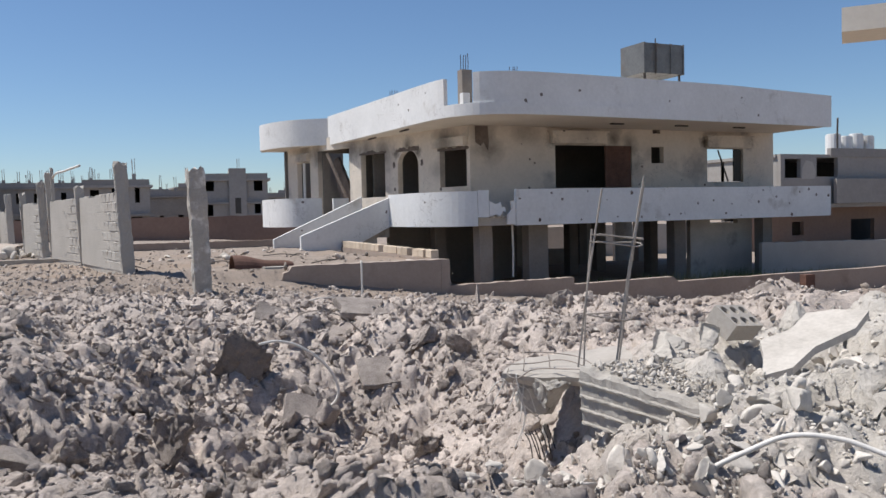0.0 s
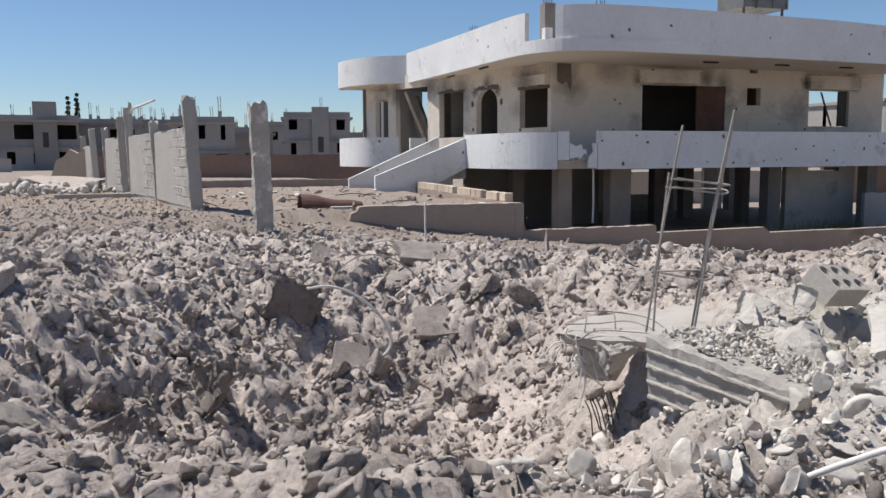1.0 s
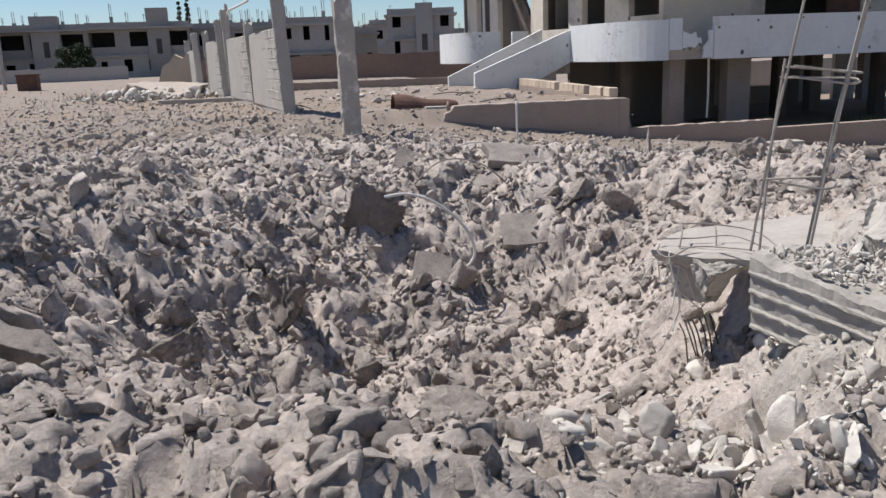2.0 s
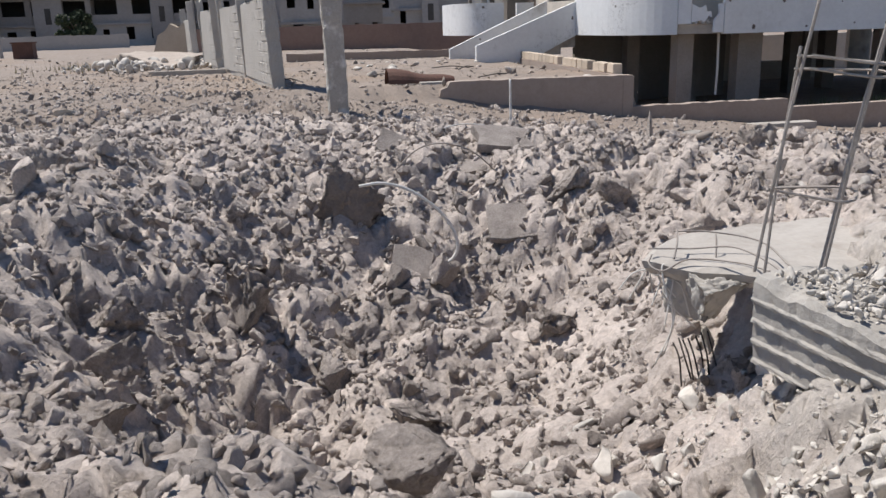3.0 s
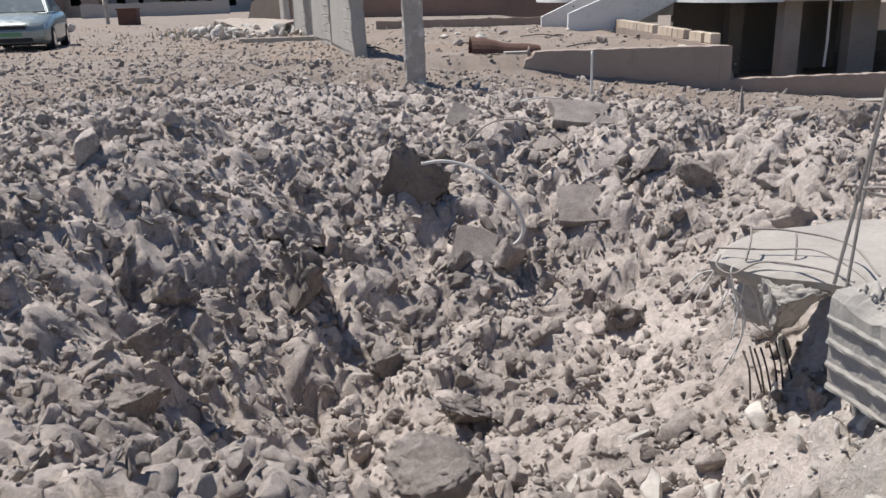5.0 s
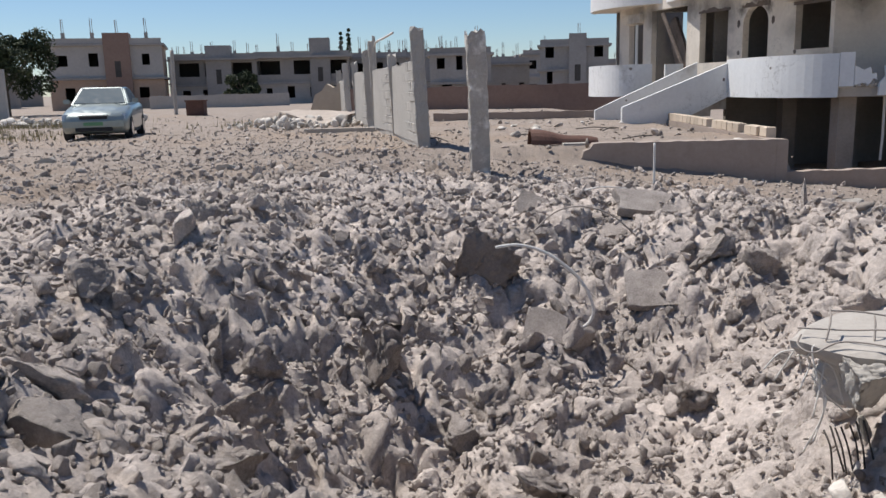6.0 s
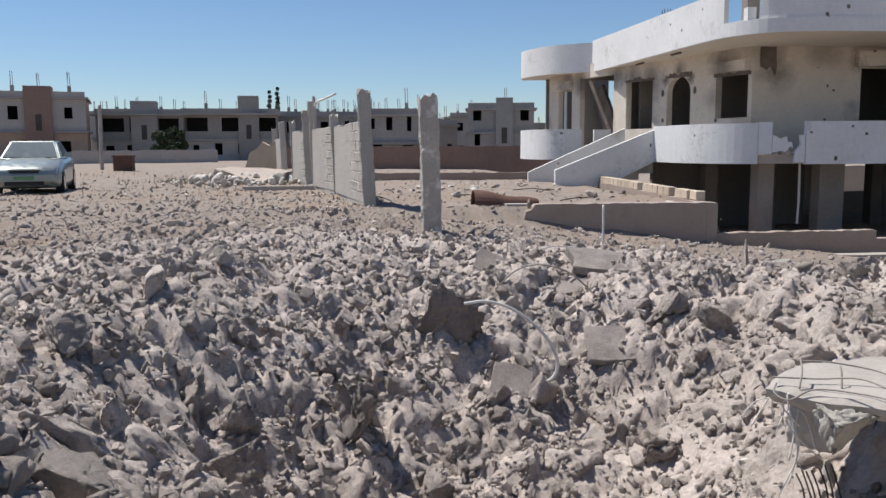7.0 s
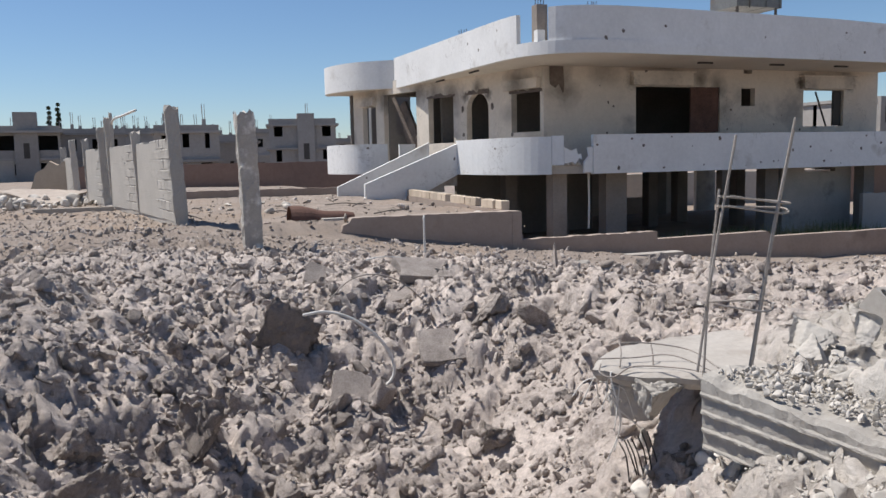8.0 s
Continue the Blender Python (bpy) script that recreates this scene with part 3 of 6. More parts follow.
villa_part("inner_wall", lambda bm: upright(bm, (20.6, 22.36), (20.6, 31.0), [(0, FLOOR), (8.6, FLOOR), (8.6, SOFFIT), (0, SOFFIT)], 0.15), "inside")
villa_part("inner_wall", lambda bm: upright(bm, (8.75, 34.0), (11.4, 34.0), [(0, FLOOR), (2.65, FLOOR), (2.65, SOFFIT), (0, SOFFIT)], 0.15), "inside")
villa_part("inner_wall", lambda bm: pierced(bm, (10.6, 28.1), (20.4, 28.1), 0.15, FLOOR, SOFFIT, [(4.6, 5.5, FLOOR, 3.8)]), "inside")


def arch(bm):
    """Fills the corners of the doorway above its round head."""
    u0, u1, spring, top = 2.66, 3.84, 3.55, 4.125
    mid, r = (u0 + u1) / 2, (u1 - u0) / 2
    for side in (-1, 1):
        prof = [(mid + side * r, spring), (mid + side * r, top), (mid, top)]
        prof += [(mid + side * r * math.sin(k * math.pi / 16), spring + (top - spring - 0.03) * math.cos(k * math.pi / 16)) for k in range(0, 8)]
        upright(bm, tuple(A), tuple(B), prof, -0.2)


villa_part("door_arch", arch, "cream")


# roof and parapets
ROOF_EDGE = bent([(9.55, 30.3, 0), (9.62, 27.5, 0), (9.70, 24.5, 0), (9.76, 22.0, 0), (9.86, 20.7, 0), (10.15, 19.85, 0), (10.7, 19.25, 0), (11.6, 18.95, 0), (13.0, 18.88, 0), (16.0, 18.98, 0), (20.0, 19.2, 0), (24.95, 19.5, 0)], 4)
ROOF_EDGE = [(p.x, p.y) for p in ROOF_EDGE]
flat = lambda pts, n=5: [(p.x, p.y) for p in bent([(x, y, 0) for x, y in pts], n)]
CANOPY = flat([(9.55, 30.3), (8.9, 30.75), (8.25, 31.4), (7.8, 32.4), (7.6, 33.6), (7.9, 34.6)])
villa_part("roof", lambda bm: slab_of(bm, [(x + 0.08, y + 0.08) for x, y in ROOF_EDGE[:-1]] + [(24.87, 19.6), (24.87, 31.4), (9.2, 31.4)], SOFFIT, ROOF), "soffit", "concrete roof slab with a cream soffit")
villa_part("roof", lambda bm: slab_of(bm, [(x + 0.06, y + 0.05) for x, y in CANOPY[::-1]] + [(9.1, 31.41), (9.1, 34.6)], SOFFIT + 0.02, ROOF - 0.02), "soffit", "rounded canopy slab over the side balcony")
top_of = lambda p: 5.86 if p[0] < 20 else 5.86 - (p[0] - 20) * 0.02
villa_part("parapet", lambda bm: strip(bm, [(9.53, 30.28)] + ROOF_EDGE[4:18], SOFFIT - 0.01, 5.78, 0.14), "white", "white roof parapet with a broken end")
villa_part("parapet", lambda bm: strip(bm, ROOF_EDGE[17:23], SOFFIT - 0.01, 5.0, 0.14), "white", "white roof edge where the parapet is blown away")
villa_part("parapet", lambda bm: strip(bm, ROOF_EDGE[22:], SOFFIT - 0.01, top_of, 0.14), "white", "long white roof parapet, cracked and stained", smooth=False)
villa_part("parapet", lambda bm: strip(bm, CANOPY[::-1], SOFFIT, 5.72, 0.12), "white", "rounded white canopy parapet with chipped lower edge")
villa_part("roof_lip", lambda bm: strip(bm, [(x - 0.03, y - 0.03) for x, y in ROOF_EDGE[19:38]], SOFFIT - 0.02, 4.98, 0.05), "white", "projecting lip of the roof slab")
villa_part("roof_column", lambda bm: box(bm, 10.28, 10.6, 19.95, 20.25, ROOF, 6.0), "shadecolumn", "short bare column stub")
villa_part("parapet", lambda bm: box(bm, 10.18, 10.4, 19.72, 19.93, ROOF, 5.3), "white", "broken parapet stump")


def bars(bm, x, y, z0, z1, n=4, gap=0.16, r=0.012):
    for k in range(n):
        dx, dy = (k % 2) * gap, (k // 2) * gap
        tube(bm, [(x + dx, y + dy, z0), (x + dx + 0.01, y + dy, (z0 + z1) / 2), (x + dx + random.uniform(-0.04, 0.04), y + dy, z1 - random.uniform(0, 0.1))], r, 5)


villa_part("starter_bars", lambda bm: bars(bm, 10.34, 20.0, 5.95, 6.5), "darkbar", "rusty starter bars")
villa_part("starter_bars", lambda bm: bars(bm, 10.4, 25.6, ROOF, 6.25), "darkbar", "rusty starter bars")
villa_part("starter_bars", lambda bm: bars(bm, 13.4, 22.4, ROOF, 6.75), "darkbar", "rusty starter bars")

# balcony
BAL = [(9.45, 23.85), (9.5, 22.3), (9.72, 21.3), (10.15, 20.55), (10.75, 20.05), (11.35, 19.78)]
BAL = flat(BAL, 4)
villa_part("balcony_slab", lambda bm: slab_of(bm, [(9.7, 28.2), (9.62, 23.8)] + [(x + 0.13, y + 0.1) for x, y in BAL[1:]] + [(11.8, 19.66), (24.85, 19.66), (24.85, 31.2), (9.7, 31.2)], 1.47, FLOOR), "concrete", "balcony floor slab on columns")
villa_part("balcony_parapet", lambda bm: strip(bm, BAL[:17], 1.46, 2.5, 0.12), "white", "curved white balcony parapet, cracked")
villa_part("balcony_parapet", lambda bm: strip(bm, [(10.76, 20.045), (11.05, 19.9)], 1.72, 2.52, 0.12), "white", "broken end of the curved parapet")
villa_part("balcony_parapet", lambda bm: upright(bm, (11.06, 19.9), (11.6, 19.72), [(0, 1.75), (0.25, 1.8), (0.3, 1.72), (0.42, 1.9), (0.5, 1.86), (0.47, 2.02), (0.38, 2.0), (0.34, 2.16), (0.2, 2.1), (0, 2.2)], 0.12), "white", "ragged remains of the parapet")
villa_part("balcony_parapet", lambda bm: upright(bm, (11.5, 19.6), (11.76, 19.55), [(0, 1.5), (0.25, 1.5), (0.25, 2.2), (0.12, 2.18), (0.15, 1.95), (0.02, 1.8)], 0.1), "white", "broken stub of the parapet")
villa_part("balcony_parapet", lambda bm: strip(bm, [(11.76, 19.53), (24.95, 19.53)], 1.46, 2.53, 0.12), "white", "long straight white balcony parapet pocked with holes")
villa_part("balcony_parapet", lambda bm: strip(bm, [(24.95, 19.66), (24.95, 26.0)], 1.46, 2.53, 0.12), "white")
SIDE = flat([(8.55, 28.2), (7.75, 28.35), (7.25, 28.9), (7.0, 29.9), (7.05, 31.2), (7.4, 32.6)])
villa_part("balcony_parapet", lambda bm: strip(bm, SIDE[::-1], 1.46, 2.52, 0.12), "white", "rounded white side balcony parapet")
villa_part("balcony_slab", lambda bm: slab_of(bm, [(x + 0.12, y + 0.06) for x, y in SIDE[::-1]] + [(9.68, 28.25), (9.68, 32.6)], 1.5, FLOOR - 0.01), "concrete")
villa_part("balcony_parapet", lambda bm: box(bm, 9.0, 9.6, 28.22, 28.34, FLOOR, 2.5), "white")

# outside stairs
for y, run in ((23.78, ((9.5, 2.42), (6.46, 1.24))), (26.25, ((9.42, 2.5), (6.22, 1.1)))):
    (xa, za), (xb, zb) = run
    villa_part("stair_parapet", lambda bm: upright(bm, (xb, y), (xa, y), [(0, 0.45), (0.9, 0.45), (xa - xb, 1.47), (xa - xb, za), (0, zb)], 0.14), "white", "sloping white stair parapet")


def stair_steps(bm):
    for k in range(6):
        box(bm, 9.5 - 0.44 * (k + 1), 9.5 - 0.44 * k, 23.93, 26.24, 1.3 - 0.19 * (k + 1), 1.7 - 0.19 * (k + 0))


villa_part("stair", stair_steps, "concrete", "concrete steps up to the balcony")

# window shades, frames, scorching
for x0, x1, z0, z1 in ((14.62, 16.85, 4.12, 4.5), (21.4, 23.6, 4.06, 4.46)):
    villa_part("shutter_box", lambda bm: (box(bm, x0, x1, 21.90, 22.105, z0, z1), box(bm, x0 - 0.08, x1 + 0.08, 21.86, 22.1, z1, z1 + 0.05)), "cream", "battered roller shutter box")
villa_part("shutter_box", lambda bm: upright(bm, (A.x + ALONG.x * 0.05 - 0.2, A.y + ALONG.y * 0.05), (A.x + ALONG.x * 1.7 - 0.2, A.y + ALONG.y * 1.7), [(0, 4.02), (1.65, 4.02), (1.65, 4.32), (0, 4.32)], -0.19), "cream", "torn shutter box")
villa_part("shutter_box", lambda bm: upright(bm, (A.x + ALONG.x * 9.7 - 0.2, A.y + ALONG.y * 9.7), (A.x + ALONG.x * 11 - 0.2, A.y + ALONG.y * 11), [(0, 4.1), (1.3, 4.1), (1.3, 4.42), (0, 4.42)], -0.19), "cream", "torn shutter box")
villa_part("shutter", lambda bm: box(bm, 16.95, 18.05, 22.16, 22.22, 2.64, 4.1), "rust", "rust-red half of a torn shutter")
villa_part("window_frame", lambda bm: (box(bm, 22.95, 23.3, 22.2, 22.26, 2.82, 4.02), tube(bm, [(22.2, 22.25, 3.98), (22.75, 22.3, 2.82)], 0.035)), "hole", "dark hanging window frame")
villa_part("window_frame", lambda bm: upright(bm, tuple(A + ALONG * 10.3), tuple(A + ALONG * 10.36), [(0, 2.5), (0.07, 2.5), (0.07, 4.1), (0, 4.1)], -0.08), "white")


def blot(bm, cx, cz, w, h, place, seed):
    """A ragged flat stain on a wall; place turns (along, height) into the world."""
    r = random.Random(seed)
    n = 22
    ring = []
    for k in range(n):
        a = math.tau * k / n
        q = r.uniform(0.7, 1.15)
        ring.append(bm.verts.new(place(cx + math.cos(a) * w * q, cz + math.sin(a) * h * q)))
    bm.faces.new(ring)


on_right = lambda u, z: (11.6 + u, 22.104, z)
on_left = lambda u, z: (A.x + ALONG.x * u - 0.975 * 0.006, A.y + ALONG.y * u - 0.006, z)
villa_part("shell_hole", lambda bm: upright(bm, (11.8, 22.095), (12.4, 22.095), [(0, 4.12), (0.2, 4.0), (0.3, 4.12), (0.46, 3.85), (0.5, 4.1), (0.46, 4.64), (0.0, 4.64)], 0.01), "scorch", "ragged dark hole below the roof")
for u in (2.45, 4.05):
    villa_part("shell_hole", lambda bm: blot(bm, u, 3.62, 0.09, 0.13, on_left, 7), "scorch")
for x, s in ((15.9, 0.25), (18.6, 0.3), (21.2, 0.3)):
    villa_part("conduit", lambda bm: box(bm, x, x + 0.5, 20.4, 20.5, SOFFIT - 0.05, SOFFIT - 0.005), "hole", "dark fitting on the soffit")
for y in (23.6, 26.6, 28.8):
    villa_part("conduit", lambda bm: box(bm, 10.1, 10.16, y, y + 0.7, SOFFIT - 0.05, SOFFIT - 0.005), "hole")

# wreckage inside the open bay, torn edges and dust on the balcony
villa_part("fallen_slab", lambda bm: upright(bm, tuple(A + ALONG * 7.1 + Vector((0.5, 0.2))), tuple(A + ALONG * 9.0 + Vector((0.5, 0.2))), [(0.0, 1.7), (0.9, 1.7), (1.75, 3.7), (1.6, 4.1), (1.35, 4.2), (0.7, 3.2)], -0.12), "scorch", "blackened fallen slab inside the open bay")
villa_part("fallen_slab", lambda bm: tube(bm, [(A.x + ALONG.x * 7.0, A.y + ALONG.y * 7.0 + 0.1, 2.4), (A.x + ALONG.x * 8.4, A.y + ALONG.y * 8.4 + 0.1, 4.3)], 0.07, 6), "scorch", "charred hanging beam")
for u0, u1, z, seed in ((0.05, 1.6, 4.0, 3), (4.5, 6.2, 4.17, 4), (2.6, 3.9, 4.14, 5)):
    rq = random.Random(seed)
    prof_ = [(k * (u1 - u0) / 12, z - 0.02 + rq.uniform(-0.02, 0.10)) for k in range(13)]
    villa_part("torn_lintel", lambda bm: upright(bm, tuple(A + ALONG * u0 + Vector((-0.012, -0.004))), tuple(A + ALONG * u1 + Vector((-0.012, -0.004))), [(0, z - 0.1)] + prof_ + [(u1 - u0, z - 0.08)], -0.012), "scorch", "blackened torn plaster at the window head")
rq = random.Random(77)
for k in range(14):
    v_, f_ = lump(500 + k, 2, 8, 0.05, (1, 1, 0.8))
    sz = rq.uniform(0.05, 0.14)
    v_ = v_ * sz + np.array((rq.uniform(11.15, 11.75), rq.uniform(19.8, 20.2), FLOOR + sz * 0.6))
    ob = new("plaster_lump", raw_mesh("plaster_lump", v_, f_, "rubbleface"))
    tagged(ob, "pale lump of broken plaster on the balcony edge", "rubble", "plaster lumps on the balcony")
for k in range(26):
    u = 11.9 + 12.8 * k / 26 + rq.uniform(-0.2, 0.2)
    zz = rq.uniform(1.55, 2.45)
    sz = rq.uniform(0.02, 0.06)
    villa_part("shrapnel_hole", lambda bm: blot(bm, u, zz, sz, sz * rq.uniform(0.7, 1.3), lambda a, z: (a, 19.525, z), 900 + k), "scorch")
for k in range(16):
    u = 13.2 + 10.5 * rq.random()
    zz = rq.uniform(2.6, 4.5)
    sz = rq.uniform(0.02, 0.05)
    if any(11.6 + a - 0.1 < u < 11.6 + b + 0.1 for a, b, _, _ in RIGHT_HOLES):
        continue
    villa_part("shrapnel_hole", lambda bm: blot(bm, u, zz, sz, sz, lambda a, z: (a, 22.105, z), 950 + k), "scorch")

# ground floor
# Columns coloured darker for the shade they stand in
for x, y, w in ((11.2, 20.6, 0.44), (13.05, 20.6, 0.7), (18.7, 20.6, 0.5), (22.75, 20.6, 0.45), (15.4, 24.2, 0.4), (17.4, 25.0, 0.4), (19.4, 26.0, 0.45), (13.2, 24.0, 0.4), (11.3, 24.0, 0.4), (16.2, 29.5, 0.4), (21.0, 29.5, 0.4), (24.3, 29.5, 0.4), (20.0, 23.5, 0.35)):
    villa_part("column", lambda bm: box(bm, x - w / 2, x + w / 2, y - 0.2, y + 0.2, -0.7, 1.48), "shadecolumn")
villa_part("ground_floor_wall", lambda bm: pierced(bm, (19.6, 20.9), (22.5, 20.9), 0.2, -0.7, 1.47, [(0.9, 2.2, 1.27, 1.4)]), "concrete", "grey rendered ground-floor wall")
# The inside-plaster walls carry the shade under the slab in their colour
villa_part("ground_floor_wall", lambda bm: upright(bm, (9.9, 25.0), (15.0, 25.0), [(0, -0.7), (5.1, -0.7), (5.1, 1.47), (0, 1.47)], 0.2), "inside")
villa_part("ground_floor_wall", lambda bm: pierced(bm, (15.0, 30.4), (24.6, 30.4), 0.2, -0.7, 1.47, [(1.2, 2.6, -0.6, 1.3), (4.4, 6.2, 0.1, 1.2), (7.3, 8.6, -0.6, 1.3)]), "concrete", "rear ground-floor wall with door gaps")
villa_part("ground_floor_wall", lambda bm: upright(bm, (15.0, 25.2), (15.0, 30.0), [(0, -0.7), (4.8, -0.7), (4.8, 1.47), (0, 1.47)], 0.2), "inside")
villa_part("drain_pipe", lambda bm: tube(bm, [(12.0, 20.2, 1.46), (12.02, 20.2, 0.5), (12.0, 20.2, -0.1)], 0.035), "pale_wire", "hanging pale pipe")

# water tank on the roof
tank = thing("roof_water_tank", (18.5, 21.5, ROOF), "rectangular galvanised water tank on a steel stand, on the roof", "water tank")


def tank_body(bm):
    box(bm, 17.65, 19.35, 20.9, 22.1, 6.45, 7.45)


tb = bmesh.new()
tank_body(tb)
part("tank_body", tb, "galv", tank)
for x in (17.66, 18.2, 18.8, 19.34):
    b_ = bmesh.new()
    box(b_, x - 0.03, x + 0.03, 20.87, 22.13, 6.44, 7.46)
    part("stiffener", b_, "galv", tank)
for x in (17.75, 19.25):
    for y in (21.0, 22.0):
        b_ = bmesh.new()
        box(b_, x - 0.03, x + 0.03, y - 0.03, y + 0.03, ROOF, 6.45)
        part("leg", b_, "darkbar", tank)
b_ = bmesh.new()
tube(b_, [(18.1, 20.86, 6.4), (18.1, 20.86, 7.6)], 0.02)
part("pipe", b_, "darkbar", tank)


# ---- yard walls ----
def low_wall(name, a, b, thick, z0, profile, material, label):
    bm = bmesh.new()
    n = len(profile)
    upright(bm, a, b, [(profile[0][0], z0)] + [(profile[-1][0], z0)] + profile[::-1], thick)
    return solid(name, bm, material, label, "wall", kind="structure")


def ragged(length, z, rough, seed, n=40, start=None):
    r = random.Random(seed)
    return [(length * k / n, z + r.uniform(-rough, rough * 0.5)) for k in range(n + 1)]


plw = [(0.3, 0.40), (0.34, 0.58), (0.42, 0.62), (0.45, 0.74), (0.56, 0.78), (0.62, 0.87)] + [(0.75 + u, z) for u, z in ragged(3.3, 0.885, 0.012, 3, 24)]
low_wall("retaining_wall", (3.15, 15.05), (7.2, 14.72), 0.3, -0.3, plw, "brownwall", "low brown rendered retaining wall, broken at one end")
low_wall("retaining_wall", (7.2, 14.71), (8.15, 26.0), 0.2, -0.7, [(0, 0.86), (11.3, 0.86)], "brownwall", "side of the raised terrace")
low_wall("boundary_wall", (7.22, 14.8), (10.5, 14.8), 0.2, -0.9, ragged(3.28, 0.30, 0.015, 4), "brownwall", "low brown boundary wall with a pale top edge")
low_wall("boundary_wall", (10.5, 14.8), (13.65, 14.8), 0.2, -0.9, [(0, 0.12)] + [(u, 0.13 + 0.02 * u / 3) for u, _ in ragged(3.0, 0, 0, 4)][1:] + [(3.15, 0.03)], "brownwall", "low brown boundary wall, stepped down")
low_wall("boundary_wall", (13.65, 14.8), (30, 14.8), 0.2, -1.2, ragged(16.35, 0.02, 0.012, 5), "brownwall", "low brown boundary wall running past the villa")
low_wall("yard_wall", (1.2, 29.0), (8.4, 28.0), 0.2, 0.4, ragged(7.2, 1.04, 0.02, 6), "brownwall", "low grey wall across the terrace")
low_wall("broken_wall", (0.85, 15.4), (3.2, 15.15), 0.25, 0.2, [(u, 0.72 + 0.15 * math.sin(3.1 * u) * math.cos(7 * u)) for u in np.linspace(0, 2.4, 26)], "brownwall", "stump of a broken brown wall")
low_wall("field_wall", (-3.0, 45.2), (14.0, 43.2), 0.25, 0.2, ragged(17, 1.95, 0.04, 7), "townred", "reddish-brown boundary wall beyond the terrace")
low_wall("yard_wall", (21.2, 19.2), (31.0, 15.9), 0.2, -1.0, ragged(10.2, 0.62, 0.03, 8), "block", "grey block wall beside the villa")
low_wall("yard_wall", (14.0, 35.0), (40.0, 33.0), 0.2, -1.0, ragged(26, 1.0, 0.03, 9), "townpale", "pale block wall behind the villa")


def block_data(name, lx, ly, lz, material, seed):
    """One slightly chipped block about its own centre."""
    r = random.Random(seed)
    bm = bmesh.new()
    bmesh.ops.create_cube(bm, size=1.0)
    bmesh.ops.scale(bm, vec=(lx, ly, lz), verts=bm.verts)
    bmesh.ops.bevel(bm, geom=list(bm.edges), offset=0.012, segments=1, affect="EDGES")
    for v in bm.verts:
        v.co += Vector((r.uniform(-1, 1), r.uniform(-1, 1), r.uniform(-1, 1))) * 0.006
    return mesh_of(name, bm, material)


def post(name, x, y, z0, z1, w, lean, label, seed, ragged_top=0.06):
    """A rough square concrete post, chipped along its edges."""
    r = random.Random(seed)
    bm = bmesh.new()
    rows, sides, rings = 40, 20, []
    for k in range(rows + 1):
        t = k / rows
        c = Vector((x + lean[0] * t, y + lean[1] * t, z0 + (z1 - z0) * t))
        ring = []
        for i in range(sides):
            a = math.tau * (i + 0.5) / sides
            q = w / 2 / (abs(math.cos(a)) ** 8 + abs(math.sin(a)) ** 8) ** 0.125
            here = Vector((math.cos(a), math.sin(a), c.z * 2.2 / w * 0.4)) + Vector((seed * 3.7, 0, 0))
            q *= 1 + 0.16 * noise.noise(here * 1.1) - 0.22 * max(0.0, noise.noise(here * 2.1) - 0.15) + 0.05 * noise.noise(here * 5.0)
            ring.append(bm.verts.new(c + Vector((math.cos(a) * q, math.sin(a) * q, (r.uniform(-1, 1) * ragged_top if k == rows else 0)))))
        rings.append(ring)
    for p, q in zip(rings, rings[1:]):
        for i in range(sides):
            bm.faces.new((p[i], p[(i + 1) % sides], q[(i + 1) % sides], q[i]))
    bm.faces.new(rings[-1]), bm.faces.new(rings[0][::-1])
    return solid(name, bm, "block", label, "post", "wall posts")


POSTS = [(0.74, 15.85, 2.98, 0.25), (0.15, 20.6, 2.72, 0.22), (-0.5, 24.2, 3.2, 0.2), (-0.72, 24.9, 3.0, 0.2), (-1.25, 27.6, 2.75, 0.2), (-1.75, 30.0, 2.8, 0.2), (-2.2, 32.5, 2.6, 0.2)]
for k, (x, y, z, w) in enumerate(POSTS):
    post("wall_post", x, y, 0.5, z, w, (-0.10, 0), "rough grey concrete wall post with a broken top", 20 + k)
leaning = post("wall_post", 1.50, 11.9, 0.4, 2.66, 0.27, (-0.06, 0.0), "leaning free-standing concrete post, plaster flaking off", 40)
leaning.data.materials[0] = M["flaking"]

# ---- larger loose pieces round the crater ----
beam_at = Vector((2.39, 2.98))
beam_dir = Vector((0.3, -1.0)).normalized()
beam = thing("broken_beam", (2.6, 2.9, 0.7), "broken concrete beam with board-marked face, half buried in rubble", "concrete beam")


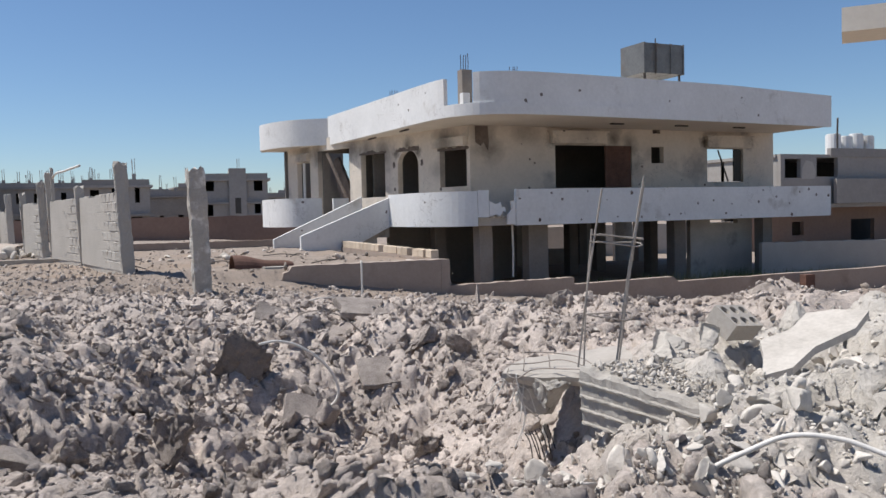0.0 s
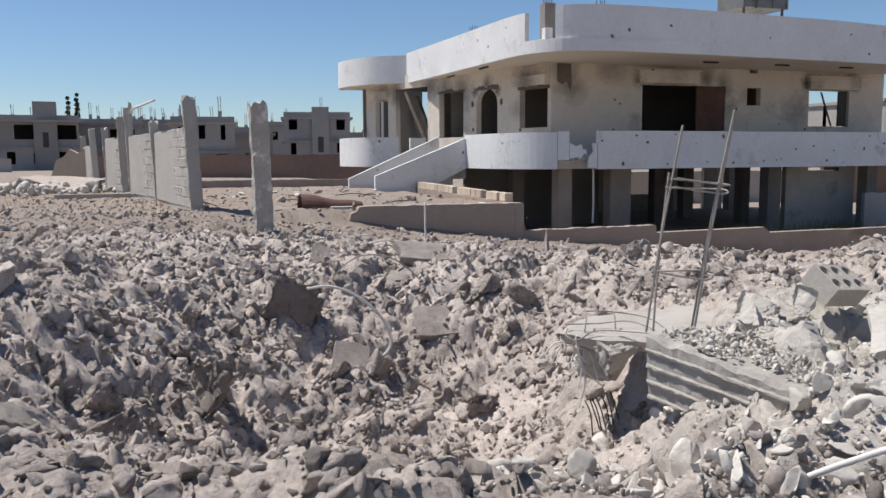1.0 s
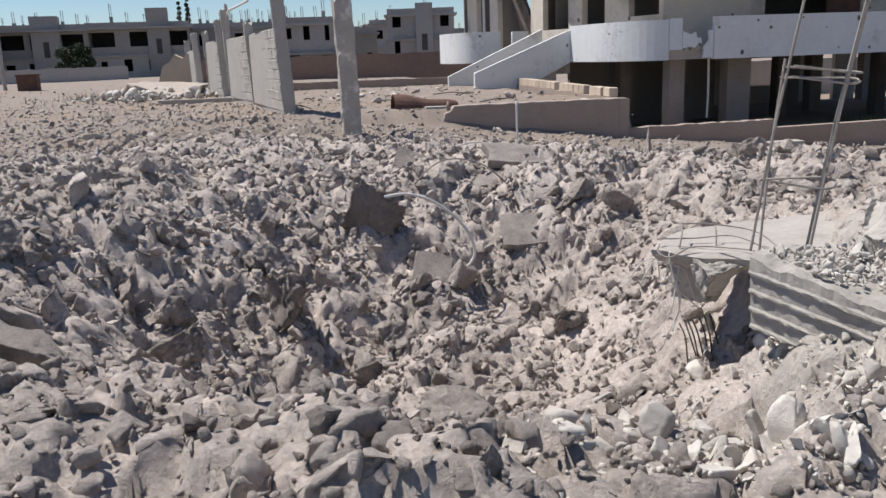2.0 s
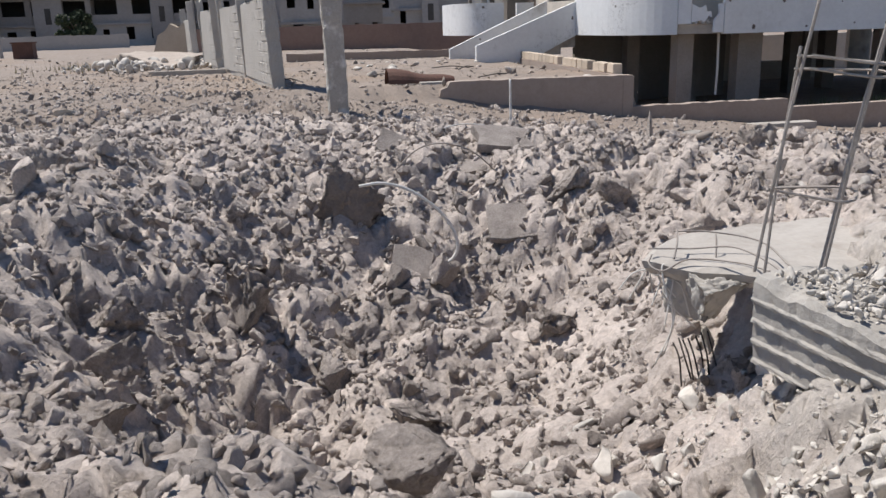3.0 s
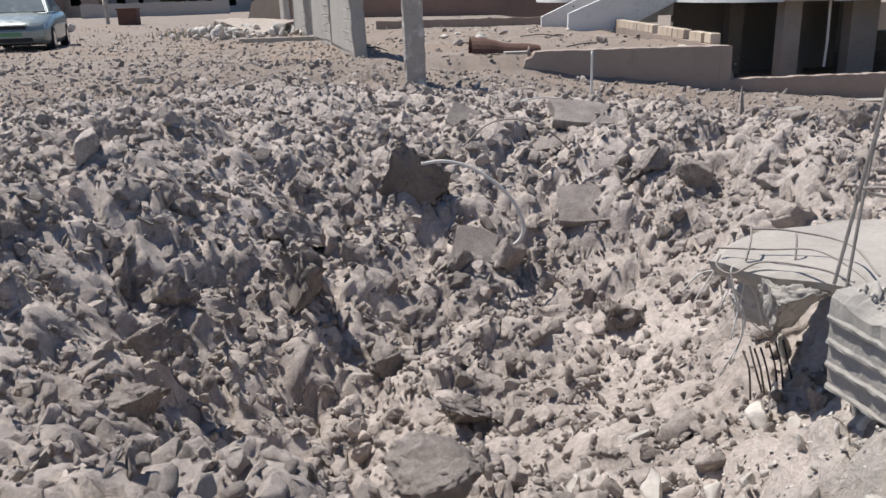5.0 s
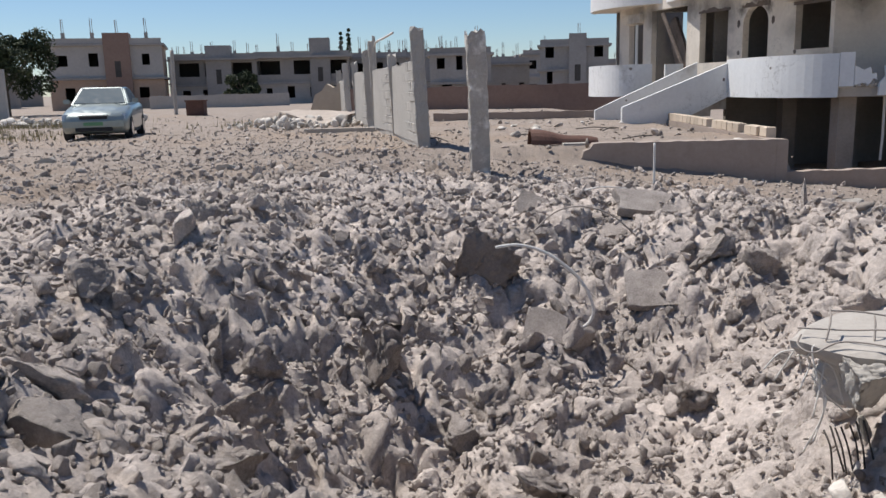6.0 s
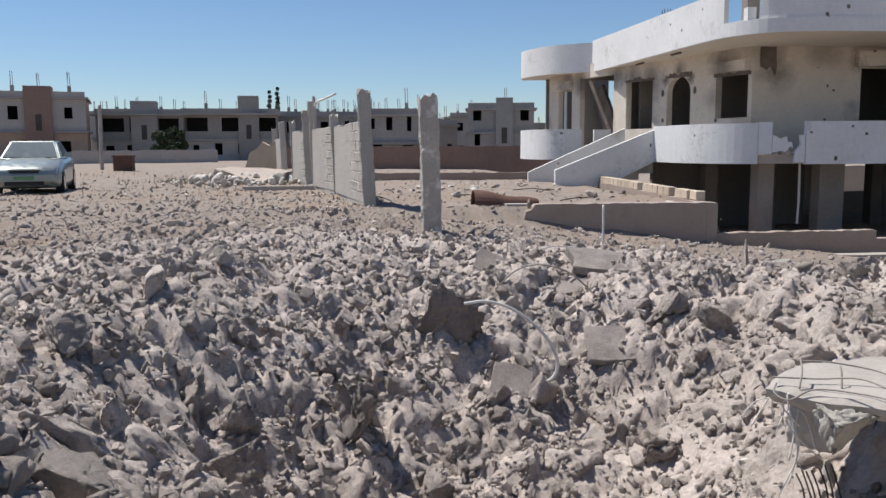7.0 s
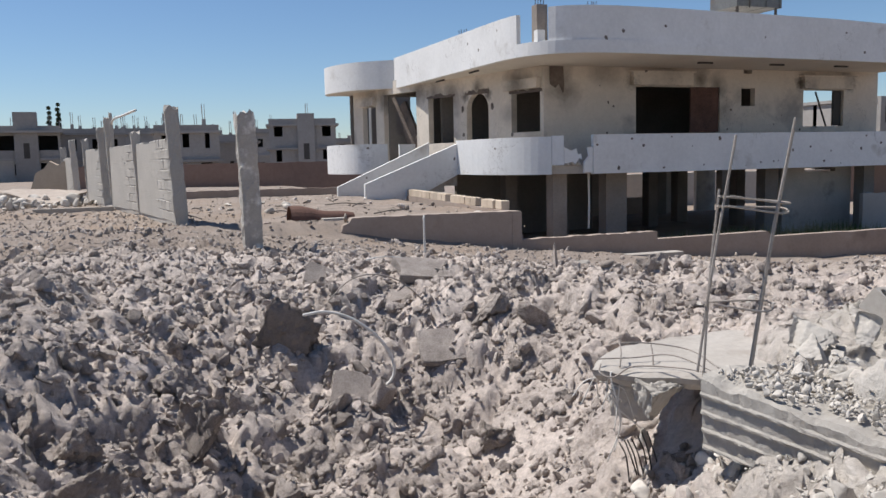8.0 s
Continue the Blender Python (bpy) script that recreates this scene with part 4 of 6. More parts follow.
def beam_body(bm):
    """Long body with a lapped, board-marked face, tipping down along its length."""
    side = Vector((-beam_dir.y, beam_dir.x))
    prof = [(0.03, 0.012), (0.012, -0.012)]
    for k in range(4):
        z = -0.09 * k
        prof += [(0.010 + 0.008 * k, z - 0.012), (0.010 + 0.008 * k, z - 0.072), (0.0 + 0.008 * k, z - 0.082), (0.002 + 0.008 * k, z - 0.092)]
    prof += [(0.09, -0.385), (0.42, -0.38), (0.47, -0.02), (0.24, 0.03)]
    rings = []
    r = random.Random(4)
    for k in range(49):
        u = k * 0.03
        ring = []
        for s, z in prof:
            wear = 0.005 * noise.noise(Vector((u * 7, s * 30, z * 22))) + 0.006 * noise.noise(Vector((u * 31, s * 60, z * 55)))
            p = beam_at + beam_dir * u + side * (s + wear + r.uniform(-0.002, 0.002))
            chip = 0.03 * u + 0.06 * max(0.0, noise.noise(Vector((u * 6, 3.3, s * 9)))) if z > -0.03 else 0.0
            ring.append(bm.verts.new((p.x, p.y, 0.885 - 0.1 * u + z + 0.5 * wear - chip)))
        rings.append(ring)
    n = len(prof)
    for p, q in zip(rings, rings[1:]):
        for i in range(n):
            bm.faces.new((p[i], q[i], q[(i + 1) % n], p[(i + 1) % n]))
    bm.faces.new(rings[0]), bm.faces.new(rings[-1][::-1])


b_ = bmesh.new()
beam_body(b_)
part("beam_body", b_, "old", beam)
for foot, top in (((2.50, 3.14, 0.86), (2.70, 3.12, 2.05)), ((2.60, 3.22, 0.80), (2.70, 3.24, 1.78)), ((2.72, 3.02, 0.86), (2.95, 2.99, 2.13)), ((2.78, 3.07, 0.86), (2.98, 3.03, 2.08))):
    b_ = bmesh.new()
    tube(b_, bent([foot, tuple((Vector(foot) * 0.5 + Vector(top) * 0.5) + Vector((-0.012, 0, 0))), top], 6), 0.0068, 6)
    part("reinforcing_bar", b_, "rebar", beam, "upright dusty reinforcing bar")
for z, s in ((1.74, 0), (1.69, 1), (1.2, 2)):
    b_ = bmesh.new()
    dx = (z - 0.86) / 1.2 * 0.21
    tube(b_, bent([(2.46 + dx, 3.12, z + 0.01), (2.55 + dx, 3.21, z), (2.8 + dx, 3.07, z - 0.03 + 0.02 * s), (2.74 + dx, 2.99, z - 0.03), (2.5 + dx, 3.1, z + 0.01)], 4), 0.006, 5)
    part("stirrup", b_, "rebar", beam, "bent wire stirrup")



def worn_slab(outline, top, thick, dip, seed):
    """A broken plate with a ragged rim and a slightly uneven, dusty top."""
    r = random.Random(seed)
    c = Vector((sum(p[0] for p in outline), sum(p[1] for p in outline))) / len(outline)
    rim = [Vector((p.x, p.y)) for p in bent([(x, y, 0) for x, y in outline] + [(*outline[0], 0)], 5)[:-1]]
    bm = bmesh.new()
    rows = []
    for q, dz in ((0.0, 0.0), (0.35, 0.0), (0.7, 0.0), (0.93, -0.004), (1.0, -0.025), (0.985, -thick * 0.6), (0.93, -thick)):
        row = []
        for k, p in enumerate(rim):
            w = c + (p - c) * q * (1 + (0.035 * noise.noise(Vector((p.x * 9, p.y * 9, seed))) + r.uniform(-0.008, 0.008)) * (q > 0.9))
            bump = 0.012 * noise.fractal(Vector((w.x * 3, w.y * 3, seed)), 0.8, 2.1, 4)
            row.append(bm.verts.new((w.x, w.y, top + dip * (w.x - c.x) + dz + bump)))
        rows.append(row)
    n = len(rim)
    for p, q in zip(rows, rows[1:]):
        for k in range(n):
            bm.faces.new((p[k], p[(k + 1) % n], q[(k + 1) % n], q[k]))
    bm.faces.new(rows[-1][::-1])
    return bm


slab = solid("broken_slab", worn_slab([(2.38, 3.95), (2.52, 4.14), (2.78, 4.36), (3.15, 4.46), (3.55, 4.55), (4.0, 4.55), (4.15, 4.2), (3.75, 3.8), (3.3, 3.5), (2.98, 3.45), (2.74, 3.6), (2.5, 3.78)], 0.70, 0.1, -0.02, 8), "slab", "pale dusty slab of broken concrete lying flat", "concrete slab")

b_ = bmesh.new()
thin = [(3.11, 2.13), (3.3, 2.08), (3.62, 2.19), (4.0, 2.2), (4.3, 2.33), (4.2, 2.52), (4.04, 2.62), (3.75, 2.5), (3.5, 2.52), (3.35, 2.35)]
plane_z = lambda x, y: 0.86 + 0.22 * (x - 3.11) + 0.10 * (y - 2.13)
lo_, hi_ = [b_.verts.new((x, y, plane_z(x, y))) for x, y in thin], [b_.verts.new((x, y, plane_z(x, y) + 0.05)) for x, y in thin]
b_.faces.new(hi_), b_.faces.new(lo_[::-1])
for k in range(len(thin)):
    b_.faces.new((lo_[k - 1], lo_[k], hi_[k], hi_[k - 1]))
solid("broken_slab", b_, "rubble", "thin cream slab of broken render leaning on the rubble", "concrete slab")


def boulder(x, y, z, sx, sy, sz, seed, material="clod", name="boulder", label="large angular grey-brown earth clod", turn=0.0, rough=0.03, cuts=9, lean=0.0):
    v, f = lump(seed, 5, cuts, rough * 4.5, (1, 1, 1), (0.2, 0.65) if material == "rubble" else (0.24, 0.68))
    v[:, 1] -= lean * v[:, 2]
    c, s = math.cos(turn), math.sin(turn)
    v = v * np.array((sx, sy, sz)) / 0.75
    v = np.stack([v[:, 0] * c - v[:, 1] * s + x, v[:, 0] * s + v[:, 1] * c + y, v[:, 2] + z], -1)
    ob = new(name, raw_mesh(name, v, f, material))
    return tagged(ob, label, "rock" if name == "boulder" else "stone", "large clods")


# The shade on its near face is put into a darker earth colour
boulder(1.14, 7.6, 0.36, 0.27, 0.2, 0.30, 61, "shadeclod", label="tall dark earth clod standing on end", rough=0.05, lean=0.55)
# clods thrown up round the crater: x, y, half width, half height
for k, (x, y, w, h) in enumerate([(0.24, 6.35, 0.30, 0.27), (-0.62, 5.95, 0.18, 0.17), (-0.54, 5.05, 0.24, 0.18), (-0.46, 4.45, 0.21, 0.16), (1.07, 6.35, 0.28, 0.2), (1.3, 5.05, 0.27, 0.19), (0.18, 6.95, 0.24, 0.18), (0.22, 7.7, 0.15, 0.15), (-1.28, 7.4, 0.19, 0.15), (0.84, 5.85, 0.22, 0.17), (-0.19, 4.2, 0.26, 0.15), (-0.93, 5.9, 0.21, 0.15), (3.27, 7.3, 0.23, 0.16), (3.49, 6.9, 0.17, 0.14), (2.55, 5.85, 0.22, 0.15), (4.88, 7.0, 0.16, 0.14)]):
    boulder(x, y, float(ground_z(x, y)) + 0.5 * h, w * 0.85, w * 0.75, h * 1.1, 161 + k, rough=0.055, cuts=9, lean=0.1, turn=0.5 * math.sin(5.0 * k))
boulder(2.62, 3.66, 0.56, 0.15, 0.13, 0.17, 164, "old", label="broken concrete lump beside the beam's broken end", rough=0.05, lean=0.5)
boulder(2.78, 4.0, 0.42, 0.18, 0.16, 0.2, 66, material="rubble", label="pale broken concrete lump under the slab")
boulder(4.45, 8.2, 0.55, 0.08, 0.1, 0.32, 67, label="upright shard of earth")
boulder(-0.75, 8.3, 0.62, 0.24, 0.2, 0.18, 69)

# ---- wall panels of blocks ----
wall_panels = thing("block_wall", (0.2, 18, 0.5), "grey hollow-block boundary wall between concrete posts, top course ragged", "wall", kind="structure")
shapes = [block_data("block", 0.385, 0.16, 0.185, "block", k) for k in range(6)]
rb = random.Random(9)
for (xa, ya, *_), (xb, yb, *_), rows in ((POSTS[0], POSTS[1], 8), (POSTS[1], POSTS[2], 8), (POSTS[3], POSTS[4], 8), (POSTS[5], POSTS[6], 7)):
    a, b = Vector((xa - 0.02, ya)), Vector((xb - 0.02, yb))
    d = b - a
    n = int((d.length - 0.2) / 0.4)
    for j in range(rows):
        for i in range(n):
            if j == rows - 1 and rb.random() < 0.25 or (j == rows - 2 and rb.random() < 0.04):
                continue
            p = a + d.normalized() * (0.3 + 0.4 * i + (0.2 if j % 2 else 0))
            if (p - a).length > d.length - 0.18:
                continue
            ob = new("block", shapes[rb.randrange(6)])
            ob.parent = wall_panels
            ob.matrix_parent_inverse = Matrix.Translation(wall_panels.location).inverted()
            ob.matrix_basis = Matrix.Translation((p.x + rb.uniform(-0.006, 0.006), p.y, 0.86 + 0.2 * j + 0.1)) @ Euler((0, 0, math.atan2(d.y, d.x) + rb.uniform(-0.012, 0.012))).to_matrix().to_4x4()
b_ = bmesh.new()
for (xa, ya, *_), (xb, yb, *_) in zip(POSTS, POSTS[1:]):
    d = (Vector((xb, yb)) - Vector((xa, ya))).normalized() * 0.12
    upright(b_, (xa + d.x - 0.09, ya + d.y), (xb - d.x - 0.09, yb - d.y), [(0, 0.3), ((Vector((xb, yb)) - Vector((xa, ya))).length - 0.24, 0.3), ((Vector((xb, yb)) - Vector((xa, ya))).length - 0.24, 0.86), (0, 0.86)], -0.2)
part("footing", b_, "concrete", wall_panels, "poured concrete footing")
b_ = bmesh.new()
for i, j, top in ((0, 1, 2.42), (1, 2, 2.42), (3, 4, 2.42), (5, 6, 2.22)):
    (xa, ya, *_), (xb, yb, *_) = POSTS[i], POSTS[j]
    upright(b_, (xa + 0.045, ya + 0.15), (xb + 0.045, yb - 0.15), [(0, 0.86), (abs(yb - ya) - 0.3, 0.86), (abs(yb - ya) - 0.3, top), (0, top - 0.03)], 0.148)
part("mortar", b_, "block", wall_panels, "grey mortar bed")


# ---- the town beyond ----
def town_house(x, y, w, d, z1, turn, walls, label, storeys, bays, seed, z0=0.0, open_upper=False, tower=None, bars_n=5):
    r = random.Random(seed)
    h = thing("town_house", (x, y, z0), label, "house", "town houses")
    h.matrix_basis = Matrix.Translation((x, y, z0)) @ Euler((0, 0, turn)).to_matrix().to_4x4()
    inv = h.matrix_basis.inverted()

    def add(name, build, material, parent=h, lab=""):
        bm = bmesh.new()
        build(bm)
        ob = new(name, mesh_of(name, bm, material))
        ob.parent = parent
        if lab:
            ob["label"] = lab
        return ob

    hs = (z1 - z0) / storeys
    holes = []
    for s in range(storeys):
        row = []
        bw = w / bays[s]
        for k in range(bays[s]):
            wide = bw * (0.72 if open_upper and s else r.uniform(0.22, 0.4))
            c = bw * (k + 0.5) + r.uniform(-0.1, 0.1) * bw
            lo, hi = (hs * s + 0.75, hs * (s + 1) - 0.45) if open_upper and s else (hs * s + r.uniform(0.8, 1.1), hs * s + r.uniform(1.9, 2.2))
            row.append((c - wide / 2, c + wide / 2, lo, hi))
        holes.append(row)
        add("wall", lambda bm: pierced(bm, (-w / 2, 0), (w / 2, 0), 0.25, hs * s, hs * (s + 1) - 0.2, row), walls[s % len(walls)])
        add("floor_slab", lambda bm: box(bm, -w / 2 - 0.25, w / 2 + 0.25, -0.3 - 0.5 * (open_upper and s > 0), d, hs * (s + 1) - 0.2, hs * (s + 1)), "townwall")
    for xs in (-w / 2, w / 2 - 0.25):
        add("wall", lambda bm: box(bm, xs, xs + 0.25, 0.25, d, 0, z1 - z0 - 0.2), walls[0])
    # Near-black wall behind the openings, room shade put into its colour
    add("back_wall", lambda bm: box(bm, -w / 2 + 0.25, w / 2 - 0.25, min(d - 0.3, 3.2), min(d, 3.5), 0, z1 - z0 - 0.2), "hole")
    add("roof_parapet", lambda bm: strip(bm, [(-w / 2, -0.2), (w / 2, -0.2)], z1 - z0, z1 - z0 + 0.45, 0.2), walls[-1])
    for k in range(bars_n):
        cx = -w / 2 + w * (k + 0.5) / bars_n + r.uniform(-0.5, 0.5)
        hgt = r.uniform(0.6, 1.7)
        add("roof_column", lambda bm: (box(bm, cx - 0.15, cx + 0.15, 0.3, 0.6, z1 - z0, z1 - z0 + hgt * 0.6), bars(bm, cx - 0.1, 0.35, z1 - z0, z1 - z0 + hgt + 0.6, 3, 0.18, 0.025)), "townwall")
    if tower:
        tx, tw, th, tmat = tower
        add("stair_tower", lambda bm: box(bm, tx - tw / 2, tx + tw / 2, -0.35, 2.5, 0, z1 - z0 + th), tmat)
        # Dark plate in place of a window opening, its shade in the colour
        add("window", lambda bm: box(bm, tx - 0.25, tx + 0.25, -0.37, -0.3, (z1 - z0) * 0.5, (z1 - z0) * 0.5 + 1.4), "hole")
    return h


town_house(-10.6, 85.3, 9.4, 10, 5.3, radians(4), ["townpale", "townwall"], "grey concrete two-storey shell house with open upper bays", 2, [4, 3], 1, 0.2, True, (1.8, 2.0, 1.7, "townwall"), 6)
town_house(-19.0, 84.0, 8.0, 10, 5.2, radians(8), ["townpale", "townwall"], "unfinished grey two-storey concrete house", 2, [4, 3], 2, 0.2, True, (0.4, 2.4, 1.2, "townwall"), 5)
town_house(-26.8, 76.5, 9.6, 9, 6.4, radians(14), ["townbrown", "townpale"], "tan and brown two-storey rendered house", 2, [3, 4], 3, 0.5, False, (1.0, 2.2, 0.9, "townred"), 4)
town_house(14.6, 73.8, 5.9, 6, 5.3, radians(-10), ["townwall"], "three-storey grey concrete house with a roof dome", 3, [3, 3, 3], 4, -1.0, False, (0.3, 1.5, 0.9, "townwall"), 1)
town_house(4.4, 69.5, 5.0, 6, 4.6, radians(-3), ["townwall"], "grey concrete house behind the boundary wall", 2, [2, 3], 5, 0.0, False, None, 4)
town_house(9.0, 80.0, 5.0, 6, 4.0, radians(-6), ["townwall"], "low grey concrete house", 1, [3], 6, 0.0, False, None, 3)
town_house(-3.2, 90.0, 6.0, 6, 5.2, 0.02, ["townwall"], "grey concrete house with starter bars", 2, [3, 3], 7, 0.0, False, None, 7)
town_house(1.2, 100.0, 7.0, 6, 5.6, 0.0, ["townwall"], "distant grey concrete house", 2, [3, 3], 8, 0.0, False, None, 8)


def wrecked_house():
    """Flat-roofed grey house with shell-torn upper openings over a shaded, set-back ground floor."""
    h = thing("wrecked_house", (40.0, 30.0, -0.9), "grey concrete house with torn upper windows and a shaded ground floor", "house", "town houses")

    def add(name, build, material, label="", parent=h):
        bm = bmesh.new()
        build(bm)
        return part(name, bm, material, parent, label)

    add("wall", lambda bm: pierced(bm, (34.0, 30.0), (46.5, 30.0), 0.25, 1.87, 4.52, [(0.3, 1.46, 3.27, 4.28), (2.65, 4.3, 3.33, 4.36)]), "townwall", "grey rendered upper wall with two torn openings")
    add("wall", lambda bm: upright(bm, (35.52, 29.98), (36.6, 29.98), [(0, 3.2), (0.95, 3.22), (1.05, 3.6), (0.8, 4.12), (0.3, 4.2), (0.05, 3.8)], 0.05), "townpale", "pale scrap of wall left between the openings")
    add("parapet", lambda bm: strip(bm, [(37.7, 29.95), (46.5, 29.95)], 4.4, 4.87, 0.25), "townwall", "roof parapet")
    add("balcony_parapet", lambda bm: strip(bm, [(37.6, 29.5), (46.5, 29.5)], 1.87, 3.2, 0.2), "townwall", "long plain balcony parapet")
    add("floor_slab", lambda bm: box(bm, 33.9, 46.5, 29.72, 38.0, 1.66, 1.86), "townwall")
    add("roof", lambda bm: box(bm, 33.9, 46.5, 30.26, 38.0, 4.36, 4.52), "townwall")
    add("wall", lambda bm: pierced(bm, (33.2, 31.4), (46.5, 31.4), 0.25, -1.0, 1.65, [(0.9, 1.7, 0.0, 0.95), (3.2, 4.1, 0.15, 0.9), (7.9, 9.9, -0.3, 0.95)]), "townred", "brown shaded ground-floor wall with small windows")
    add("wall", lambda bm: box(bm, 34.0, 34.25, 30.26, 38.0, 1.87, 4.35), "townwall")
    # Wall across the rooms, coloured near-black for the shade inside
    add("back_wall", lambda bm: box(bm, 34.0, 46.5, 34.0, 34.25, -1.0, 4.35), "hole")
    return h


wrecked_house()


def slab_piece(centre, across, up, w, h, thick, seed, label, material="slab"):
    """A flat broken plate spanned by two directions, with an uneven outline."""
    r = random.Random(seed)
    a, b = Vector(across).normalized(), Vector(up).normalized()
    n = a.cross(b).normalized()
    b = n.cross(a)
    bm = bmesh.new()
    ring = [(-1, -0.8), (-0.3, -1.05), (0.5, -0.9), (1, -0.95), (0.95, 0.1), (1.05, 0.8), (0.3, 1), (-0.5, 0.85), (-1.05, 0.95), (-0.9, 0.0)]
    pts = [Vector(centre) + a * (u * w / 2 * r.uniform(0.88, 1.08)) + b * (v * h / 2 * r.uniform(0.88, 1.08)) for u, v in ring]
    hi, lo = [bm.verts.new(p) for p in pts], [bm.verts.new(p - n * thick * r.uniform(0.85, 1.1)) for p in pts]
    bm.faces.new(hi), bm.faces.new(lo[::-1])
    for k in range(len(pts)):
        bm.faces.new((hi[k - 1], hi[k], lo[k], lo[k - 1]))
    bmesh.ops.bevel(bm, geom=list(bm.edges), offset=0.012, segments=1, affect="EDGES")
    return solid("flat_stone", bm, material, label, "stone", "flat broken plates")


slab_piece((2.62, 7.2, 0.16), (1, -0.25, 0.1), (0.15, 0.75, 0.7), 0.46, 0.42, 0.09, 1, "flat pale plate of stone leaning in the crater wall", "clod")
slab_piece((3.0, 8.75, 0.72), (1, -0.1, -0.08), (0.1, 0.9, 0.35), 0.6, 0.5, 0.12, 2, "flat pale plate of stone on the crater rim", "clod")
slab_piece((2.3, 8.35, 0.47), (1, 0.05, 0.08), (0.0, 0.9, 0.3), 1.1, 0.3, 0.09, 3, "long broken plate lying across the crater rim", "clod")
slab_piece((1.85, 8.75, 0.66), (0.7, -0.3, -0.3), (0.5, 0.6, 0.6), 0.5, 0.34, 0.1, 4, "ridged broken plate tilted among the clods", "clod")
slab_piece((1.62, 6.9, -0.12), (1, -0.2, -0.2), (0.1, 0.6, 0.8), 0.36, 0.46, 0.14, 5, "cracked flat face of dry earth", "clod")


# ---- small things in the yard and round the crater ----
def laid(x, y, dz=0.0):
    return float(ground_z(x, y)) + dz


def wire(name, pts, radius, material, label, category, sides=6, steps=8):
    bm = bmesh.new()
    tube(bm, bent(pts, steps), radius, sides)
    return solid(name, bm, material, label, category, smooth=True)


wire("bent_conduit", [(1.221, 6.916, 0.616), (1.41, 6.916, 0.63), (1.625, 6.916, 0.565), (1.841, 6.916, 0.412), (1.986, 6.916, 0.236), (2.051, 6.916, 0.06), (2.013, 6.916, -0.064), (1.892, 6.916, -0.126), (1.722, 6.916, -0.115)], 0.015, "pale_wire", "pale plastic conduit bent into a loop over the clods", "cable")
wire("loose_wire", [(1.66, 7.812, 0.578), (1.875, 7.812, 0.761), (2.115, 7.812, 0.807), (2.385, 7.812, 0.729), (2.603, 7.812, 0.55), (2.826, 7.812, 0.296), (2.859, 7.812, 0.09)], 0.008, "rebar", "thin bent wire arching over the rubble", "cable")
wire("loose_wire", [(2.75, 7.5, 0.02), (2.8, 7.6, 0.16), (2.95, 7.65, 0.25), (3.15, 7.6, 0.36)], 0.011, "rebar", "stiff wire sticking out of the rubble", "cable")
wire("thin_stake", [(3.36, 9.64, 0.3), (3.335, 9.64, 0.8), (3.33, 9.64, 1.25)], 0.014, "pale_wire", "thin pale stake standing in the ground", "stake")
wire("loose_wire", [(2.3, 9.3, 0.72), (2.7, 9.45, 0.78), (3.3, 9.6, 0.70)], 0.009, "pale_wire", "pale wire lying on the rubble", "cable")
wire("plastic_pipe", [(1.78, 1.2, 0.80), (1.9, 1.08, 0.90), (2.02, 0.96, 0.98), (2.15, 0.82, 0.98), (2.26, 0.66, 0.93), (2.4, 0.4, 0.9)], 0.012, "pale_wire", "grey plastic pipe curving over the rubble", "pipe")
rw = random.Random(21)
for k in range(12):
    a = Vector((2.42 + rw.uniform(0, 0.22), 3.98 + rw.uniform(-0.12, 0.1), 0.62 + rw.uniform(-0.16, 0.06)))
    b = a + Vector((rw.uniform(-0.25, 0.22), rw.uniform(-0.12, 0.1), rw.uniform(-0.36, -0.1)))
    wire("tangled_wire", [a, (a + b) / 2 + Vector((rw.uniform(-0.08, 0.08), 0, rw.uniform(0.0, 0.1))), b], 0.004, "pale_wire", "bent tie wire tangled beside the slab", "wire")
for pts in ([(2.40, 3.90, 0.74), (2.37, 3.86, 0.70), (2.42, 3.80, 0.68), (2.55, 3.78, 0.735), (2.72, 3.6, 0.75), (2.68, 3.3, 0.80)],
            [(2.40, 3.94, 0.76), (2.6, 3.86, 0.765), (2.75, 3.7, 0.80), (2.78, 3.4, 0.78), (2.66, 3.2, 0.80)],
            [(2.56, 3.98, 0.83), (2.75, 3.95, 0.82), (2.95, 3.8, 0.79), (2.85, 3.4, 0.78)],
            [(2.50, 3.85, 0.72), (2.54, 3.9, 0.80), (2.58, 3.99, 0.84)],
            [(2.74, 3.86, 0.70), (2.76, 3.9, 0.78), (2.77, 3.93, 0.81)]):
    wire("tangled_wire", pts, 0.005, "rebar", "long bent bar curling over the slab", "wire")
for k in range(7):
    x = 2.60 + 0.034 * k + rw.uniform(-0.008, 0.008)
    wire("bar_end", [(x, 4.02, 0.22 + rw.uniform(-0.04, 0.03)), (x + 0.01, 3.96, 0.12), (x + rw.uniform(0.02, 0.05), 3.94, 0.0 - rw.uniform(0, 0.05))], 0.005, "darkbar", "dark bent bar end poking from the soil", "wire")

